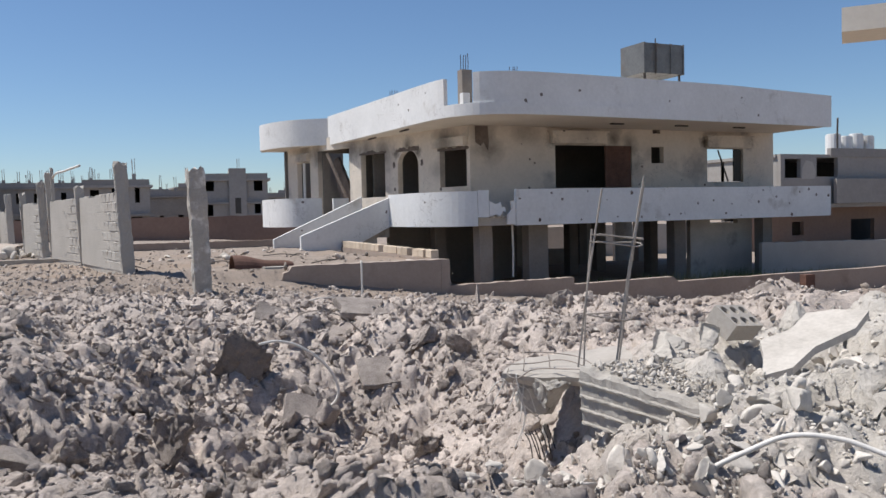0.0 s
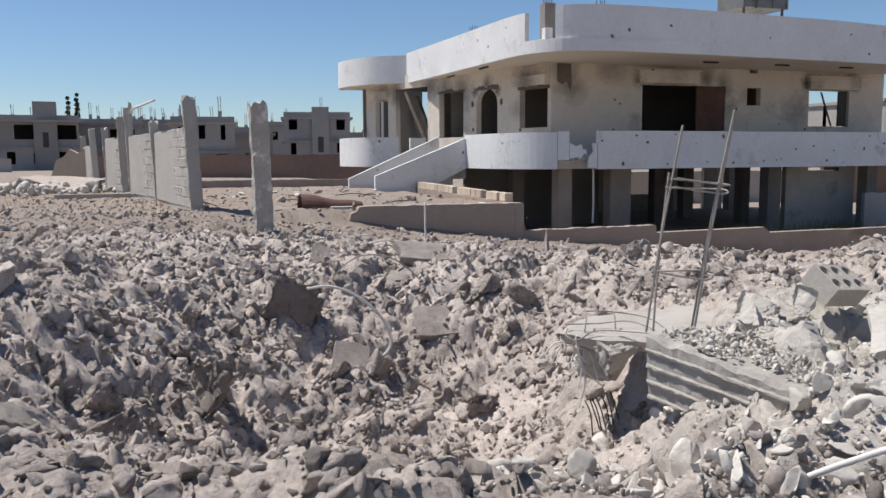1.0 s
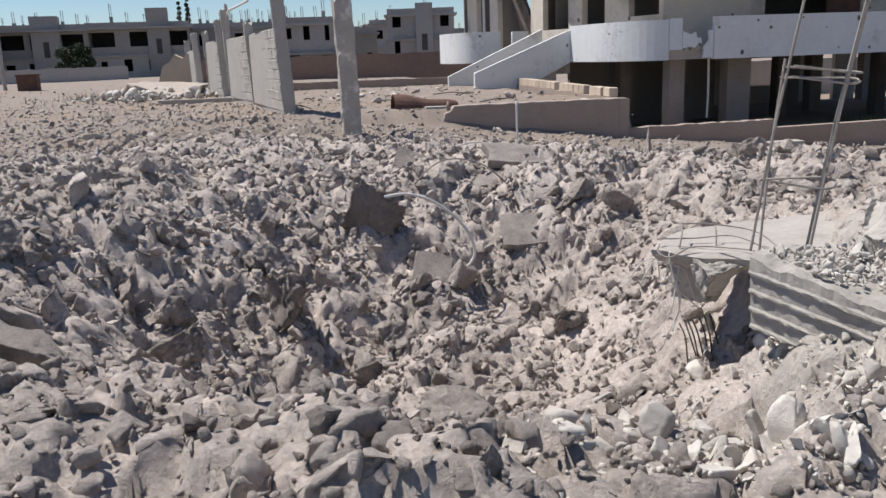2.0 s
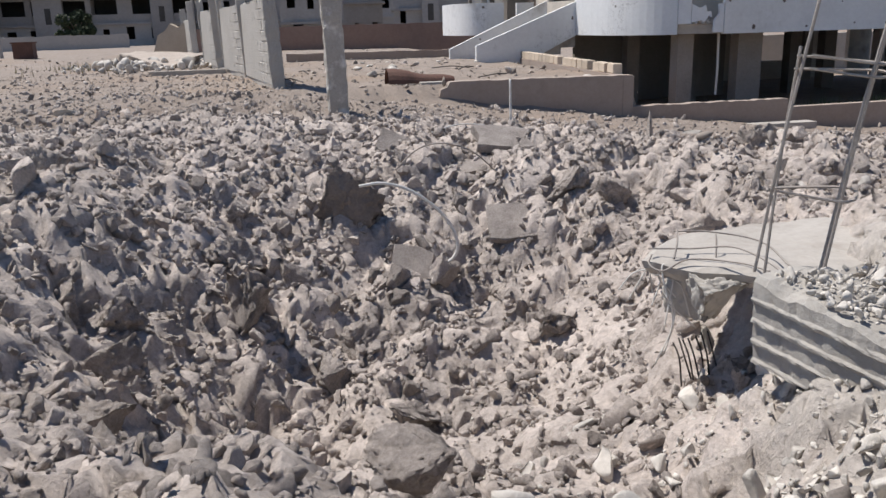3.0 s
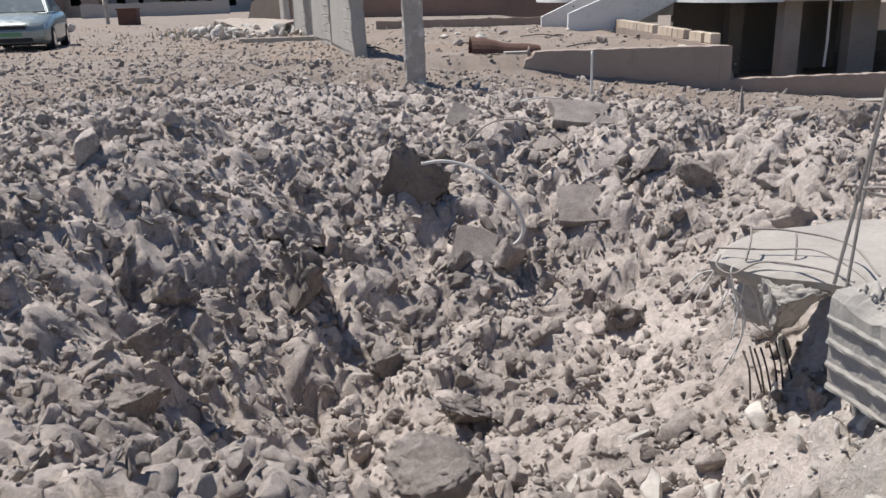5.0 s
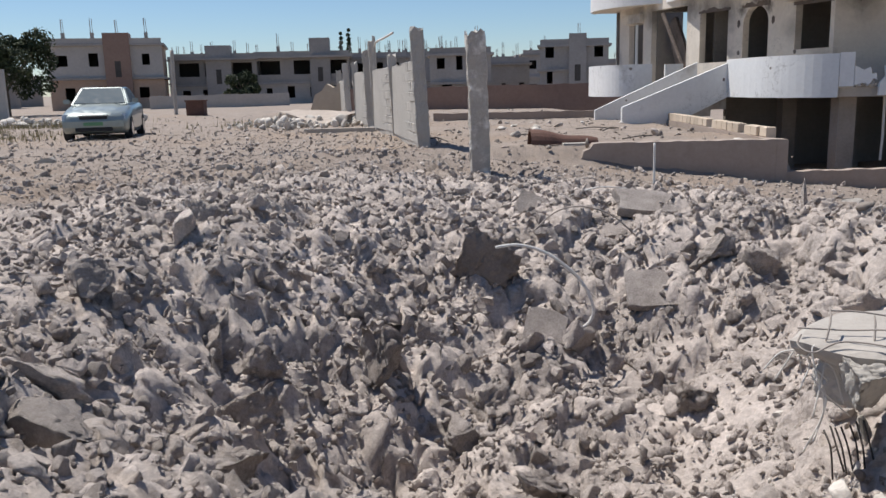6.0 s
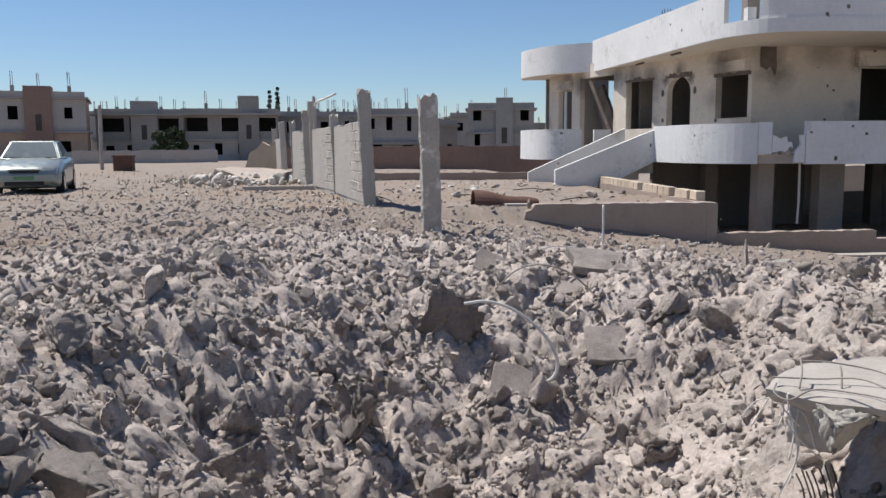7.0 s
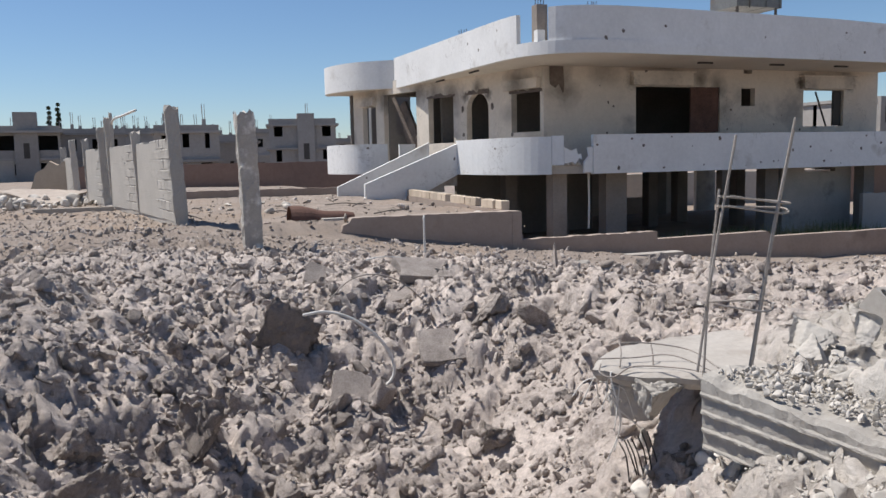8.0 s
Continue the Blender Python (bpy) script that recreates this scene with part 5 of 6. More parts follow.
# hollow block
hb = thing("hollow_block", (4.05, 3.35, 0.95), "pale hollow concrete block with oval holes, lying on rubble", "concrete block")
b_ = bmesh.new()
L2, W2, H2 = 0.17, 0.12, 0.15
cells = [(i, j) for i in range(3) for j in range(2)]
xs, ys = [-L2, -0.057, 0.057, L2], [-W2, 0.0, W2]
for z, flip in ((H2, False), (0.0, True)):
    for i, j in cells:
        cx, cy, hx, hy = (xs[i] + xs[i + 1]) / 2, (ys[j] + ys[j + 1]) / 2, (xs[i + 1] - xs[i]) / 2, (ys[j + 1] - ys[j]) / 2
        outer, inner = [], []
        for k in range(16):
            a = math.tau * k / 16
            q = 1 / max(abs(math.cos(a)), abs(math.sin(a)))
            outer.append(b_.verts.new((cx + math.cos(a) * q * hx, cy + math.sin(a) * q * hy, z)))
            inner.append(b_.verts.new((cx + math.cos(a) * hx * 0.68, cy + math.sin(a) * hy * 0.72, z)))
        for k in range(16):
            b_.faces.new((outer[k], outer[(k + 1) % 16], inner[(k + 1) % 16], inner[k]))
        if not flip:
            low = [b_.verts.new((v.co.x, v.co.y, 0.0)) for v in inner]
            for k in range(16):
                b_.faces.new((inner[k], inner[(k + 1) % 16], low[(k + 1) % 16], low[k]))
for (x0, y0), (x1, y1) in (((-L2, -W2), (L2, -W2)), ((L2, -W2), (L2, W2)), ((L2, W2), (-L2, W2)), ((-L2, W2), (-L2, -W2))):
    b_.faces.new([b_.verts.new(p) for p in ((x0, y0, 0), (x1, y1, 0), (x1, y1, H2), (x0, y0, H2))])
hb_body = part("block_body", b_, "slab", hb)
hb_body.matrix_parent_inverse = Matrix()
hb.matrix_basis = Matrix.Translation((4.05, 3.35, laid(4.05, 3.35, 0.14))) @ Euler((radians(36), radians(5), radians(10))).to_matrix().to_4x4()

boulder(3.3, 3.2, 0.88, 0.16, 0.12, 0.11, 71, "rubble", label="broken lump of pale concrete")
boulder(3.55, 3.45, 0.92, 0.14, 0.12, 0.12, 72, "rubble", label="broken lump of pale concrete")
boulder(3.75, 3.2, 0.94, 0.13, 0.1, 0.12, 73, "rubble", label="broken lump of pale concrete")
boulder(3.05, 2.75, 0.86, 0.09, 0.08, 0.08, 74, "rubble", label="broken lump of pale concrete")
boulder(4.5, 3.1, 1.05, 0.08, 0.12, 0.14, 75, "rubble", label="upright piece of pale concrete")
boulder(5.2, 2.9, 1.0, 0.14, 0.12, 0.1, 76, "rubble", label="broken lump of pale concrete")
boulder(3.2, 1.3, 0.98, 0.2, 0.14, 0.08, 77, "rubble", label="flat piece of broken concrete")
boulder(2.6, 1.6, 0.9, 0.13, 0.1, 0.09, 78, "rubble", label="broken lump of pale concrete")
boulder(1.15, 1.35, 0.60, 0.13, 0.11, 0.09, 79, rough=0.06, label="large crumbling clod on the crater lip")
boulder(1.05, 3.25, 0.16, 0.17, 0.13, 0.13, 91, label="broad flat-topped clod near the crater lip")
boulder(1.6, 1.3, 0.68, 0.09, 0.08, 0.07, 80, rough=0.06, label="large crumbling clod on the crater lip")
boulder(-0.9, 3.2, 0.72, 0.2, 0.16, 0.13, 81)
boulder(-1.6, 5.6, 0.7, 0.19, 0.2, 0.14, 82)
boulder(0.6, 7.0, -0.1, 0.2, 0.17, 0.17, 83)
boulder(1.55, 8.2, 0.25, 0.2, 0.16, 0.17, 84)
boulder(3.1, 8.15, 0.42, 0.24, 0.2, 0.18, 85)
boulder(3.7, 8.4, 0.42, 0.22, 0.18, 0.16, 86)
boulder(1.9, 6.9, -0.2, 0.2, 0.13, 0.2, 87, label="cracked pale clod on the crater slope")
boulder(1.55, 6.85, -0.25, 0.16, 0.13, 0.2, 88, label="cracked pale clod on the crater slope")
boulder(2.0, 5.2, -0.72, 0.15, 0.14, 0.13, 89)

# half pipe of rusty sheet
b_ = bmesh.new()
rings = []
for k in range(15):
    u = k / 14
    x = 2.72 + 1.3 * u
    rad = 0.32 - 0.2 * u + 0.02 * math.sin(9 * u)
    rings.append([b_.verts.new((x, 15.75 + 0.1 * u + math.cos(a) * rad * q, 0.80 + math.sin(a) * rad * q)) for q in (1.0, 0.92) for a in (np.linspace(0.05, 3.0, 12) if q == 1.0 else np.linspace(3.0, 0.05, 12))])
for p, q in zip(rings, rings[1:]):
    for i in range(24):
        b_.faces.new((p[i], p[(i + 1) % 24], q[(i + 1) % 24], q[i]))
b_.faces.new(rings[0]), b_.faces.new(rings[-1][::-1])
solid("rusty_drum", b_, "rust", "crushed rusty sheet-iron drum lying on the terrace", "drum")
b_ = bmesh.new()
box(b_, 3.3, 3.75, 15.35, 15.6, 0.78, 0.86)
solid("paving_slab", b_, "slab", "small pale slab beside the rusty drum", "slab")
b_ = bmesh.new()
box(b_, 9.3, 10.6, 14.0, 14.3, laid(9.9, 14.1) - 0.05, laid(9.9, 14.1) + 0.07)
solid("paving_slab", b_, "slab", "pale slab lying at the foot of the wall", "slab")
b_ = bmesh.new()
box(b_, 17.6, 17.95, 14.3, 14.5, -0.7, 0.0)
solid("clay_pipe", b_, "rust", "broken piece of red pipe against the wall", "pipe")

kerb = thing("block_course", (7.7, 21, 0.86), "single course of tan blocks along the terrace edge", "wall", kind="structure")
tan = [block_data("block", 0.39, 0.18, 0.19, "tanblock", 50 + k) for k in range(4)]
rk = random.Random(3)
for i in range(26):
    y = 15.75 + 0.405 * i
    if i in (3, 9):
        continue
    ob = new("block", tan[rk.randrange(4)])
    ob.parent = kerb
    ob.matrix_parent_inverse = Matrix.Translation(kerb.location).inverted()
    ob.matrix_basis = Matrix.Translation((7.12 + (y - 14.71) * 0.084 + (0.0 if i else 0.05), y, 0.86 + 0.095)) @ Euler((0, 0, radians(85.2 + rk.uniform(-2, 2)))).to_matrix().to_4x4()
foot = thing("rubble_footing", (6, 14.5, 0.1), "row of rough grey footing stones under the retaining wall", "wall", kind="structure")
stone_shapes = []
for k in range(4):
    v, f = lump(300 + k, 2, 8, 0.05, (0.17, 0.14, 0.085))
    stone_shapes.append(raw_mesh("stone", v / 0.8, f, "concrete"))
for i in range(8):
    ob = new("stone", stone_shapes[i % 4])
    ob.parent = foot
    ob.matrix_parent_inverse = Matrix.Translation(foot.location).inverted()
    ob.matrix_basis = Matrix.Translation((4.95 + 0.29 * i, 14.78 - 0.024 * i, 0.12 - 0.01 * i)) @ Euler((0, 0, rk.uniform(-0.3, 0.3))).to_matrix().to_4x4()

# gate pipe and white post in the block wall
wire("bent_gate_rail", [(-0.52, 24.2, 2.9), (-0.45, 23.4, 3.15), (-0.2, 22.2, 3.2), (0.1, 20.8, 3.25)], 0.03, "pale_wire", "bent pale tube hanging along the wall top", "tube")
post("wall_post", -0.46, 23.75, 0.5, 3.3, 0.09, (-0.05, 0), "thin whitewashed post beside the block wall", 60, 0.1)
b_ = bmesh.new()
box(b_, -2.5, -0.55, 23.3, 23.5, laid(-1.5, 23.4, -0.08), laid(-1.5, 23.4, 0.1))
solid("kerb_stone", b_, "slab", "long pale kerb stone on bare ground", "kerb")
hz = lambda x, y: np.clip(hump(x, y, -2.6, 28.2, 1.6, 1.8, 2.0), 0, 1)
scatter("block_heap", "rubble", "heap of broken pale blocks at the wall end", "rubble", sprinkle(420, hz, -6, 1, 24, 32, 31), size_of(420, 0.08, 0.3, 1.6), 2, 9, 0.04, 32, 0.0)
heap_v, heap_f = lump(77, 4, 3, 0.06, (1.9, 1.7, 0.85))
tagged(new("rubble_mound", raw_mesh("rubble_mound", heap_v + np.array((-2.6, 28.4, 0.75)), heap_f, "gravel")), "mound of earth and broken blocks beside the wall", "mound")
hz2 = lambda x, y: np.clip(hump(x, y, -16.0, 35.5, 2.6, 1.6, 2.0), 0, 1)
scatter("white_rubble", "rubble", "scattered white plaster rubble by the lane", "rubble", sprinkle(420, hz2, -22, -10, 31, 40, 33), size_of(420, 0.06, 0.3, 1.8), 2, 9, 0.04, 34, 0.0)
low_wall("ruined_wall", (-3.4, 32.3), (-2.0, 31.8), 0.2, 0.5, [(0, 1.2), (0.2, 1.75), (0.5, 1.9), (0.7, 2.15), (1.0, 2.0), (1.3, 2.2), (1.45, 1.7)], "tanblock", "stump of a ruined tan block wall")
low_wall("roadside_wall", (-30.0, 33.5), (-16.7, 36.2), 0.25, 0.4, ragged(13.6, 3.1, 0.01, 12), "townpale", "whitewashed wall end beside the lane")
low_wall("lane_wall", (-20.0, 66.0), (-9.5, 68.0), 0.2, 0.2, ragged(10.7, 1.75, 0.05, 13), "townpale", "pale yard wall across the lane")
b_ = bmesh.new()
box(b_, -11.15, -10.25, 43.5, 44.2, laid(-10.7, 43.8), laid(-10.7, 43.8) + 0.72)
box(b_, -11.2, -10.2, 43.45, 44.25, laid(-10.7, 43.8) + 0.72, laid(-10.7, 43.8) + 0.78)
solid("waste_bin", b_, "rust", "dark rusty steel waste bin on the lane", "bin")
wire("utility_pole", [(-12.45, 46.3, 0.5), (-12.45, 46.3, 2.2), (-12.42, 46.3, 4.2)], 0.1, "concrete", "grey concrete utility pole", "pole", 8)


# ---- neighbouring canopy ----
canopy = thing("neighbour_house", (10.2, 5.0, 0.8), "cream rendered house corner with an overhanging roof slab", "house")
cd, cs = Vector((0.62, -0.785)), Vector((0.785, 0.62))
c0 = Vector((8.72, 6.08))
quad = lambda u0, u1, v0, v1: [tuple(c0 + cd * u + cs * v) for u, v in ((u0, v0), (u1, v0), (u1, v1), (u0, v1))]
b_ = bmesh.new()
slab_of(b_, quad(0, 6, 0, 0.9), 4.13, 4.44)
part("roof", b_, "soffit", canopy)
b_ = bmesh.new()
slab_of(b_, quad(3.6, 5.9, 0.3, 5.9), 0.3, 4.13)
part("wall", b_, "cream", canopy)


# ---- parked car ----
def car(at, turn):
    c = thing("car", at, "dusty silver-green saloon car parked on bare ground", "car")

    def add(name, bm, material, parent=c, label="", smooth=False):
        ob = new(name, mesh_of(name, bm, material, smooth))
        ob.parent = parent
        if label:
            ob["label"] = label
        return ob

    bm = bmesh.new()
    rings = []
    for y, w, lo, hi, crown in ((0.0, 0.62, 0.34, 0.60, 0.0), (0.05, 0.72, 0.26, 0.66, 0.01), (0.16, 0.79, 0.21, 0.71, 0.02), (0.45, 0.82, 0.19, 0.79, 0.03), (0.9, 0.835, 0.19, 0.86, 0.04), (1.28, 0.84, 0.19, 0.92, 0.04),
                                (2.2, 0.845, 0.19, 0.94, 0.02), (3.3, 0.84, 0.19, 0.95, 0.02), (3.8, 0.82, 0.21, 0.95, 0.03), (4.1, 0.79, 0.25, 0.92, 0.02), (4.22, 0.70, 0.34, 0.82, 0.0)):
        prof = [(-w * 0.94, lo), (-w, lo + 0.12), (-w, hi - 0.22), (-w * 0.97, hi - 0.08), (-w * 0.86, hi - 0.01), (-w * 0.4, hi + crown), (w * 0.4, hi + crown), (w * 0.86, hi - 0.01), (w * 0.97, hi - 0.08), (w, hi - 0.22), (w, lo + 0.12), (w * 0.94, lo)]
        rings.append([bm.verts.new((x, y, z)) for x, z in prof])
    for p, q in zip(rings, rings[1:]):
        for i in range(12):
            bm.faces.new((p[i], p[(i + 1) % 12], q[(i + 1) % 12], q[i]))
    bm.faces.new(rings[0]), bm.faces.new(rings[-1][::-1])
    body = add("body", bm, "carpaint", smooth=True)
    bm = bmesh.new()
    low = [(-0.74, 1.15, 0.9), (0.74, 1.15, 0.9), (0.78, 2.3, 0.93), (0.74, 3.65, 0.94), (-0.74, 3.65, 0.94), (-0.78, 2.3, 0.93)]
    top = [(-0.55, 1.93, 1.38), (0.55, 1.93, 1.38), (0.59, 2.4, 1.41), (0.54, 3.0, 1.38), (-0.54, 3.0, 1.38), (-0.59, 2.4, 1.41)]
    lv, tv = [bm.verts.new(p) for p in low], [bm.verts.new(p) for p in top]
    for i in range(6):
        bm.faces.new((lv[i], lv[(i + 1) % 6], tv[(i + 1) % 6], tv[i]))
    bm.faces.new(tv), bm.faces.new(lv[::-1])
    bmesh.ops.bevel(bm, geom=list(bm.edges), offset=0.035, segments=2, affect="EDGES")
    add("cabin", bm, "carpaint", smooth=False)

    def pane(name, corners, out, label):
        bm = bmesh.new()
        o = Vector(out)
        a = [bm.verts.new(Vector(p) + o * 0.012) for p in corners]
        b = [bm.verts.new(Vector(p) - o * 0.01) for p in corners]
        bm.faces.new(a), bm.faces.new(b[::-1])
        for i in range(len(a)):
            bm.faces.new((a[i - 1], a[i], b[i], b[i - 1]))
        return add(name, bm, "carglass", c, label)

    pane("windscreen", [(-0.66, 1.22, 0.95), (0.66, 1.22, 0.95), (0.5, 1.88, 1.345), (-0.5, 1.88, 1.345)], (0, -0.5, 0.85), "dusty raked windscreen")
    pane("rear_window", [(-0.64, 3.58, 0.98), (0.64, 3.58, 0.98), (0.48, 3.07, 1.34), (-0.48, 3.07, 1.34)], (0, 0.55, 0.8), "")
    for s in (-1, 1):
        pane("side_window", [(s * 0.745, 1.45, 0.965), (s * 0.765, 2.28, 0.97), (s * 0.60, 2.28, 1.35), (s * 0.582, 1.98, 1.34)], (s, 0, 0.35), "dark side window")
        pane("side_window", [(s * 0.765, 2.36, 0.97), (s * 0.742, 3.2, 0.98), (s * 0.575, 2.92, 1.34), (s * 0.598, 2.36, 1.355)], (s, 0, 0.35), "dark side window")
        bm = bmesh.new()
        box(bm, s * 0.80 - 0.0 if s > 0 else -0.97, 0.97 if s > 0 else -0.80, 1.5, 1.58, 0.95, 1.07)
        bmesh.ops.bevel(bm, geom=list(bm.edges), offset=0.02, segments=2, affect="EDGES")
        add("wing_mirror", bm, "carpaint")
        bm = bmesh.new()
        x0, x1 = sorted((s * 0.42, s * 0.76))
        v = [bm.verts.new(p) for p in ((x0, 0.03, 0.55), (x1, 0.10, 0.56), (x1, 0.17, 0.69), (x0, 0.07, 0.69), (x0, 0.25, 0.55), (x1, 0.3, 0.56), (x1, 0.35, 0.69), (x0, 0.3, 0.69))]
        for f in ((0, 1, 2, 3), (4, 7, 6, 5), (0, 4, 5, 1), (1, 5, 6, 2), (2, 6, 7, 3), (3, 7, 4, 0)):
            bm.faces.new([v[i] for i in f])
        add("headlight", bm, "lamp", c, "clear headlight")
        for y in (0.78, 3.36):
            bm = bmesh.new()
            x_out, x_in = s * 0.85, s * 0.66
            for xx in ((min(x_out, x_in), max(x_out, x_in)),):
                ring0 = [bm.verts.new((xx[0], y + 0.30 * math.cos(a), 0.29 + 0.30 * math.sin(a))) for a in np.linspace(0, math.tau, 20, endpoint=False)]
                ring1 = [bm.verts.new((xx[1], y + 0.30 * math.cos(a), 0.29 + 0.30 * math.sin(a))) for a in np.linspace(0, math.tau, 20, endpoint=False)]
                for i in range(20):
                    bm.faces.new((ring0[i], ring0[(i + 1) % 20], ring1[(i + 1) % 20], ring1[i]))
                bm.faces.new(ring0), bm.faces.new(ring1[::-1])
            wheel = add("wheel", bm, "black", c, "black tyre")
            bm = bmesh.new()
            xr = s * 0.855
            hub = bm.verts.new((xr + s * 0.01, y, 0.29))
            rim = [bm.verts.new((xr, y + 0.19 * math.cos(a), 0.29 + 0.19 * math.sin(a))) for a in np.linspace(0, math.tau, 20, endpoint=False)]
            for i in range(20):
                bm.faces.new((hub, rim[i], rim[(i + 1) % 20]))
            add("rim", bm, "chrome", wheel, "dull silver wheel rim")
    for name, mat, b4, lab in (("grille", "black", (-0.34, 0.34, -0.015, 0.1, 0.56, 0.64), "dark front grille"), ("grille_bar", "chrome", (-0.36, 0.36, -0.02, 0.1, 0.645, 0.675), "chrome grille bar"), ("bumper", "carpaint", (-0.74, 0.74, -0.07, 0.14, 0.36, 0.52), "front bumper"),
                               ("air_intake", "black", (-0.45, 0.45, -0.074, 0.1, 0.26, 0.35), "dark lower air intake"), ("number_plate", "plate", (-0.24, 0.24, -0.085, -0.06, 0.40, 0.49), "small green plate with illegible bars"), ("sill", "black", (-0.8, 0.8, 0.5, 3.7, 0.16, 0.22), "dark underside")):
        bm = bmesh.new()
        box(bm, *b4)
        bmesh.ops.bevel(bm, geom=list(bm.edges), offset=0.012, segments=2, affect="EDGES")
        add(name, bm, mat, c, lab)
    c.matrix_basis = Matrix.Translation(at) @ Euler((0, 0, turn)).to_matrix().to_4x4()
    return c


car((-7.72, 22.0, laid(-7.9, 23.5) + 0.01), math.atan2(0.2, 0.98))


# ---- plants ----
def leaves(name, centres, radii, n, leaf, material, parent, seed):
    r = np.random.default_rng(seed)
    which = r.integers(0, len(centres), n)
    d = r.normal(size=(n, 3))
    d /= np.linalg.norm(d, axis=1)[:, None]
    p = np.array(centres)[which] + d * np.array(radii)[which][:, None] * r.uniform(0.55, 1.05, (n, 1))
    rot = turns(r, n)
    q = np.array([(-1, 0, 0), (0, -0.45, 0.1), (1, 0, 0), (0, 0.45, 0.1)]) * leaf
    v = np.einsum("nij,kj->nki", rot, q) * r.uniform(0.6, 1.3, (n, 1, 1)) + p[:, None]
    ob = new(name, raw_mesh(name, v.reshape(-1, 3), np.arange(n * 4).reshape(-1, 4), material))
    ob.parent = parent
    return ob


def tree(x, y, z, height, spread, seed, label, name="tree", slim=False):
    r = random.Random(seed)
    t = thing(name, (0, 0, 0), label, "tree")
    bm = bmesh.new()
    tube(bm, [(x, y, z - 0.2), (x + 0.05, y, z + height * 0.3), (x, y + 0.05, z + height * (0.9 if slim else 0.6))], [0.2, 0.15, 0.04], 8)
    if not slim:
        for k in range(7):
            a = k * 0.9
            tube(bm, [(x, y, z + height * 0.3), (x + math.cos(a) * spread * 0.3, y + math.sin(a) * spread * 0.3, z + height * 0.55), (x + math.cos(a) * spread * 0.7, y + math.sin(a) * spread * 0.7, z + height * 0.75)], [0.09, 0.06, 0.02], 6)
    part("trunk", bm, "bark", t)
    cs_, rs_ = [], []
    for k in range(26 if not slim else 14):
        if slim:
            u = k / 13
            cs_.append((x + r.uniform(-0.08, 0.08), y + r.uniform(-0.08, 0.08), z + height * (0.15 + 0.85 * u)))
            rs_.append(spread * (1 - u * 0.8) + 0.06)
        else:
            a, q = r.uniform(0, math.tau), r.uniform(0, 1) ** 0.5
            cs_.append((x + math.cos(a) * q * spread, y + math.sin(a) * q * spread, z + height * r.uniform(0.35, 0.92)))
            rs_.append(spread * r.uniform(0.2, 0.4))
    leaves("crown", cs_, rs_, 9000 if not slim else 2500, 0.13, "leaf", t, seed)
    return t


tree(-23.5, 50.5, 0.6, 5.0, 2.6, 1, "dark green broad tree behind the lane wall")
tree(-27.5, 52.0, 0.6, 4.6, 2.6, 2, "dark green broad tree behind the lane wall")
tree(-6.9, 99.0, 0.3, 8.3, 0.55, 3, "tall slim dark cypress", "cypress", True)
tree(-7.9, 100.0, 0.3, 8.0, 0.5, 4, "tall slim dark cypress", "cypress", True)
tree(-13.5, 70.0, 0.6, 2.8, 1.3, 5, "small dusty green tree before a house")


def tufts(name, material, label, n, zone, x0, x1, y0, y1, h, seed):
    r = np.random.default_rng(seed)
    p = sprinkle(n, zone, x0, x1, y0, y1, seed)
    z = ground_z(p[:, 0], p[:, 1])
    base = np.stack([p[:, 0], p[:, 1], z], -1)
    a = r.uniform(0, math.tau, n)
    side = np.stack([np.cos(a), np.sin(a), np.zeros(n)], -1) * 0.012
    tip = base + np.stack([r.normal(0, 0.12, n), r.normal(0, 0.12, n), r.uniform(0.4, 1.0, n)], -1) * h
    v = np.stack([base - side, base + side, tip], 1).reshape(-1, 3)
    ob = new(name, raw_mesh(name, v, np.arange(n * 3).reshape(-1, 3), material))
    return tagged(ob, label, "grass", kind="stuff")


tufts("yard_weeds", "weed", "green weeds growing in the villa yard", 2200, lambda x, y: (fbm(x, y, 0.8, 3) > 0.05) * 1.0, 14, 24, 16, 19.5, 0.55, 51)
tufts("yard_grass", "dry", "dry grass in the villa yard", 2500, lambda x, y: (fbm(x + 5, y, 0.7, 3) > 0.0) * 1.0, 10, 26, 15.5, 20, 0.5, 52)
tufts("lane_grass", "dry", "dry straw-coloured grass beside the lane", 4000, lambda x, y: np.clip(hump(x, y, -13.5, 27, 3.5, 8, 3) + hump(x, y, -4, 31, 1.5, 3), 0, 1) * (fbm(x, y, 0.5, 3) > 0.0), -18, -1, 18, 36, 0.3, 53)

# ---- skyline ----
rs = random.Random(44)
for k in range(16):
    x = -62 + 8.2 * k + rs.uniform(-2, 2)
    if -31 < x < -8:
        continue
    town_house(x, 118 + rs.uniform(-8, 25), rs.uniform(6, 9), 6, rs.uniform(4.6, 6.8), rs.uniform(-0.2, 0.2), [rs.choice(["townwall", "townpale", "townwall"])], "distant flat-roofed concrete house", 2, [3, 3], 100 + k, 0.0, False, None, rs.randrange(3, 7))

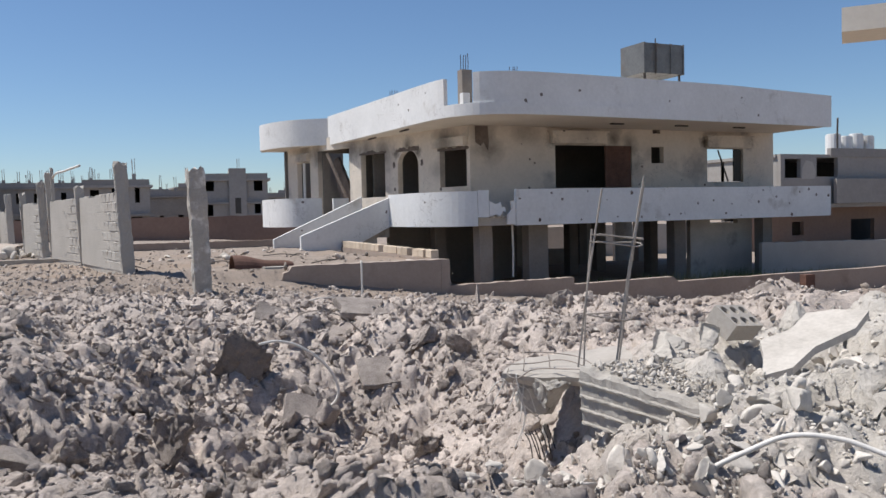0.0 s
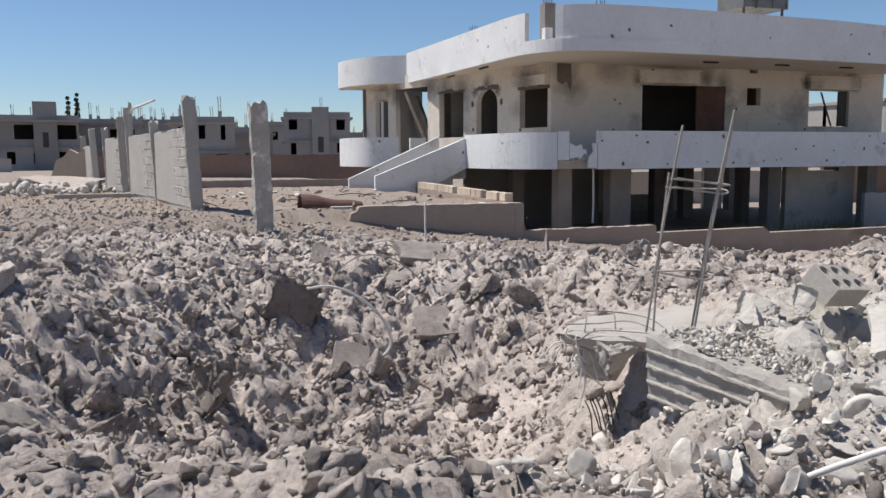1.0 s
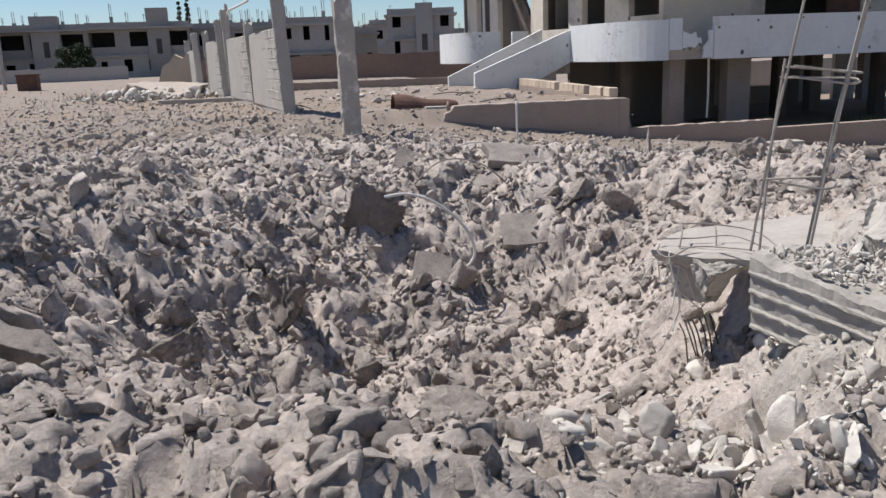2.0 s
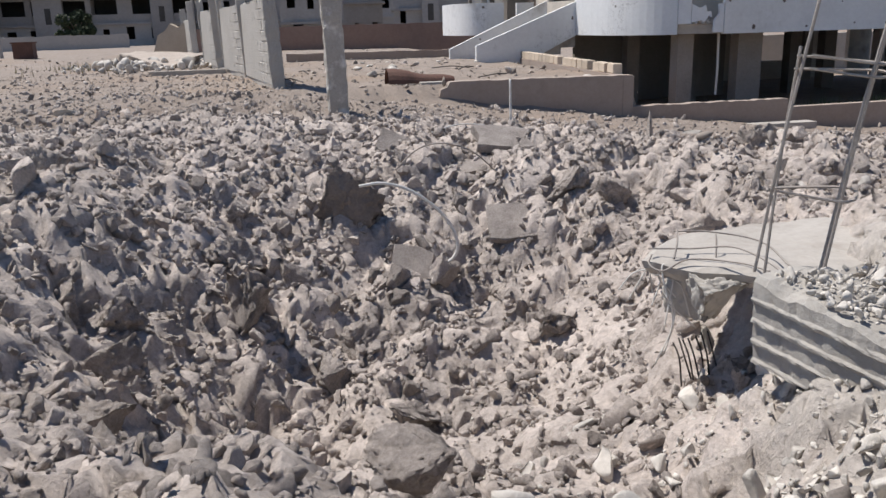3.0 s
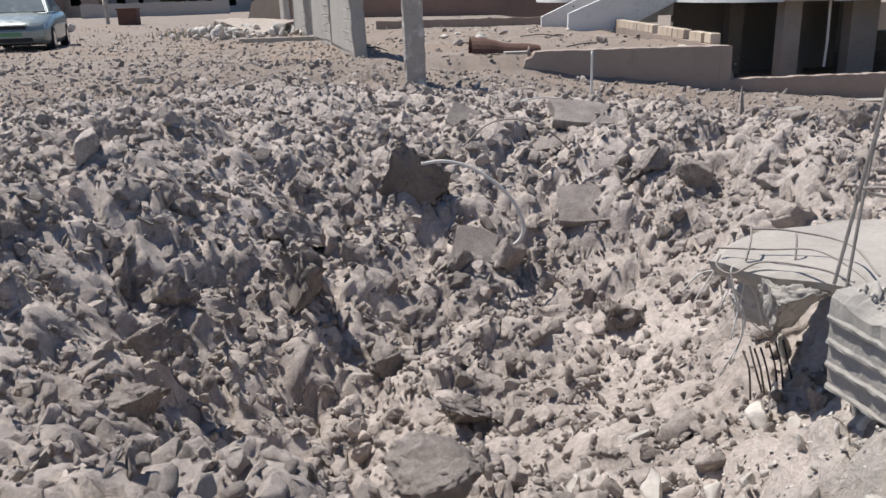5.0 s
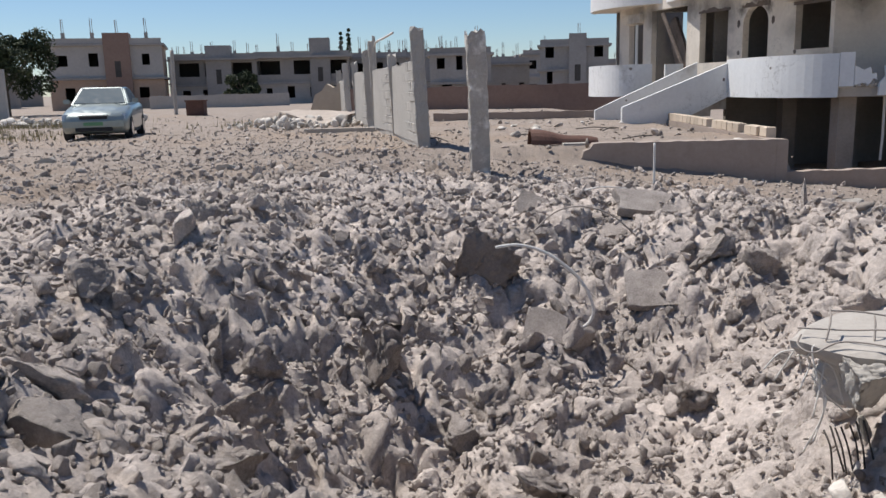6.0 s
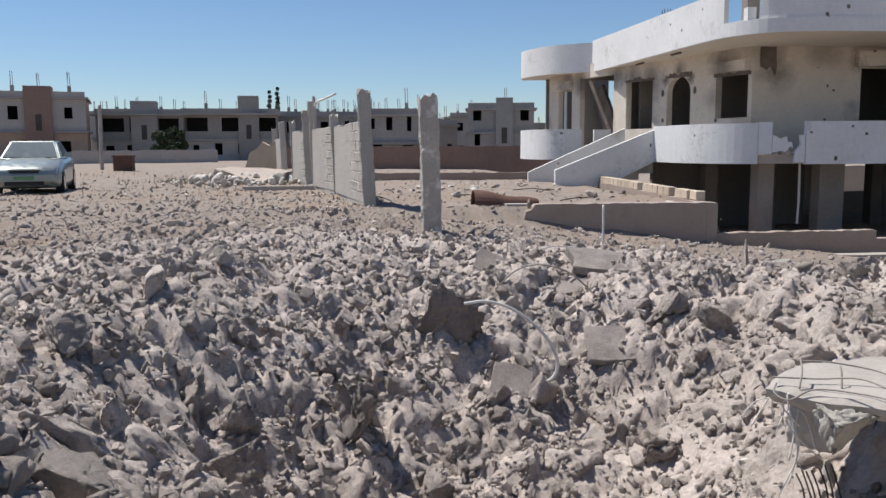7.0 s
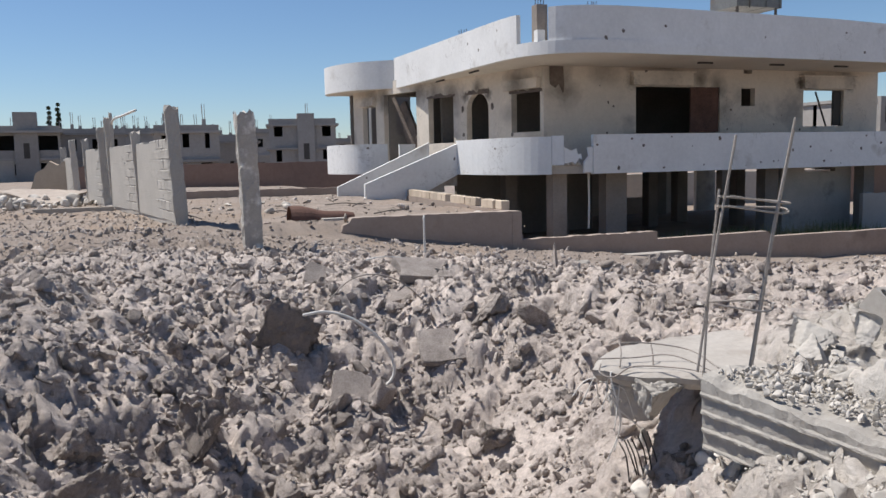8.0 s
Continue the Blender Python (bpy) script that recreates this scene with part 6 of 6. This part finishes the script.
for k, (x, dz) in enumerate(((39.15, 0.0), (40.1, -0.1), (41.0, 0.05), (41.9, -0.05))):
    b_ = bmesh.new()
    ring = [(x + 0.4 * math.cos(a), 31.0 + 0.4 * math.sin(a)) for a in np.linspace(0, math.tau, 16, endpoint=False)]
    slab_of(b_, ring, 4.53, 5.75 + dz)
    bmesh.ops.bevel(b_, geom=[e for e in b_.edges if abs(e.verts[0].co.z - e.verts[1].co.z) < 0.01], offset=0.06, segments=2, affect="EDGES")
    solid("roof_tank", b_, "white", "white upright water tank on a flat roof", "water tank", "tanks on the wrecked house")
wire("roof_mast", [(39.0, 30.6, 4.5), (39.0, 30.6, 5.6), (39.02, 30.6, 6.6)], 0.05, "darkbar", "thin dark mast on a flat roof", "mast")

# bits of wreckage on the terrace and the flat ground
rt = random.Random(15)
for k in range(22):
    x, y = rt.uniform(1.6, 6.8), rt.uniform(15.6, 26.5)
    v_, f_ = lump(700 + k, 2, 9, 0.05, (1, 1, 0.6))
    sz = rt.uniform(0.06, 0.2)
    ob = new("rubble_lump", raw_mesh("rubble_lump", v_ * sz + np.array((x, y, laid(x, y) + sz * 0.25)), f_, rt.choice(["rubble", "concrete", "clod"])))
    tagged(ob, "broken grey lump lying on the terrace", "rubble", "lumps on the terrace")
for k in range(7):
    x, y, a = rt.uniform(1.2, 6.5), rt.uniform(15.7, 22), rt.uniform(0, 3.1)
    wire("loose_rod", [(x, y, laid(x, y) + 0.03), (x + 0.5 * math.cos(a), y + 0.5 * math.sin(a), laid(x, y) + 0.08), (x + math.cos(a), y + math.sin(a), laid(x, y) + 0.04)], 0.014, "darkbar", "dark bent rod lying on the terrace", "rod")
for x, y in ((-2.05, 11.9), (-5.4, 13.6), (9.0, 12.5), (6.8, 11.8)):
    boulder(x, y, laid(x, y) + 0.04, 0.16, 0.11, 0.07, int(900 + 10 * x), "concrete", label="dark flat lump on the bare ground")

# rubble lying along the top of the beam
scatter("beam_top_rubble", "rubble", "pale crumbs and lumps lying along the beam's top", "rubble", sprinkle(900, lambda x, y: (behind_beam(x, y) > 0.06 + 0.03 * np.sin(9 * y)) & (behind_beam(x, y) < 0.48), 2.35, 3.3, 1.5, 2.97, 77), size_of(900, 0.008, 0.05, 1.5), 2, 8, 0.1, 78, 0.2, depth=(0.15, 0.6), level=lambda x, y: 0.90 - 0.1 * (2.98 - y))
scatter("beam_foot_rubble", "rubble", "pale angular rubble spilled before the beam's foot", "rubble", sprinkle(700, lambda x, y: hump(x, y, 1.85, 1.9, 0.55, 0.75, 3.0), 1.0, 2.4, 0.9, 2.7, 87), size_of(700, 0.018, 0.10, 1.4), 3, 9, 0.1, 88, 0.22, depth=(0.12, 0.6))
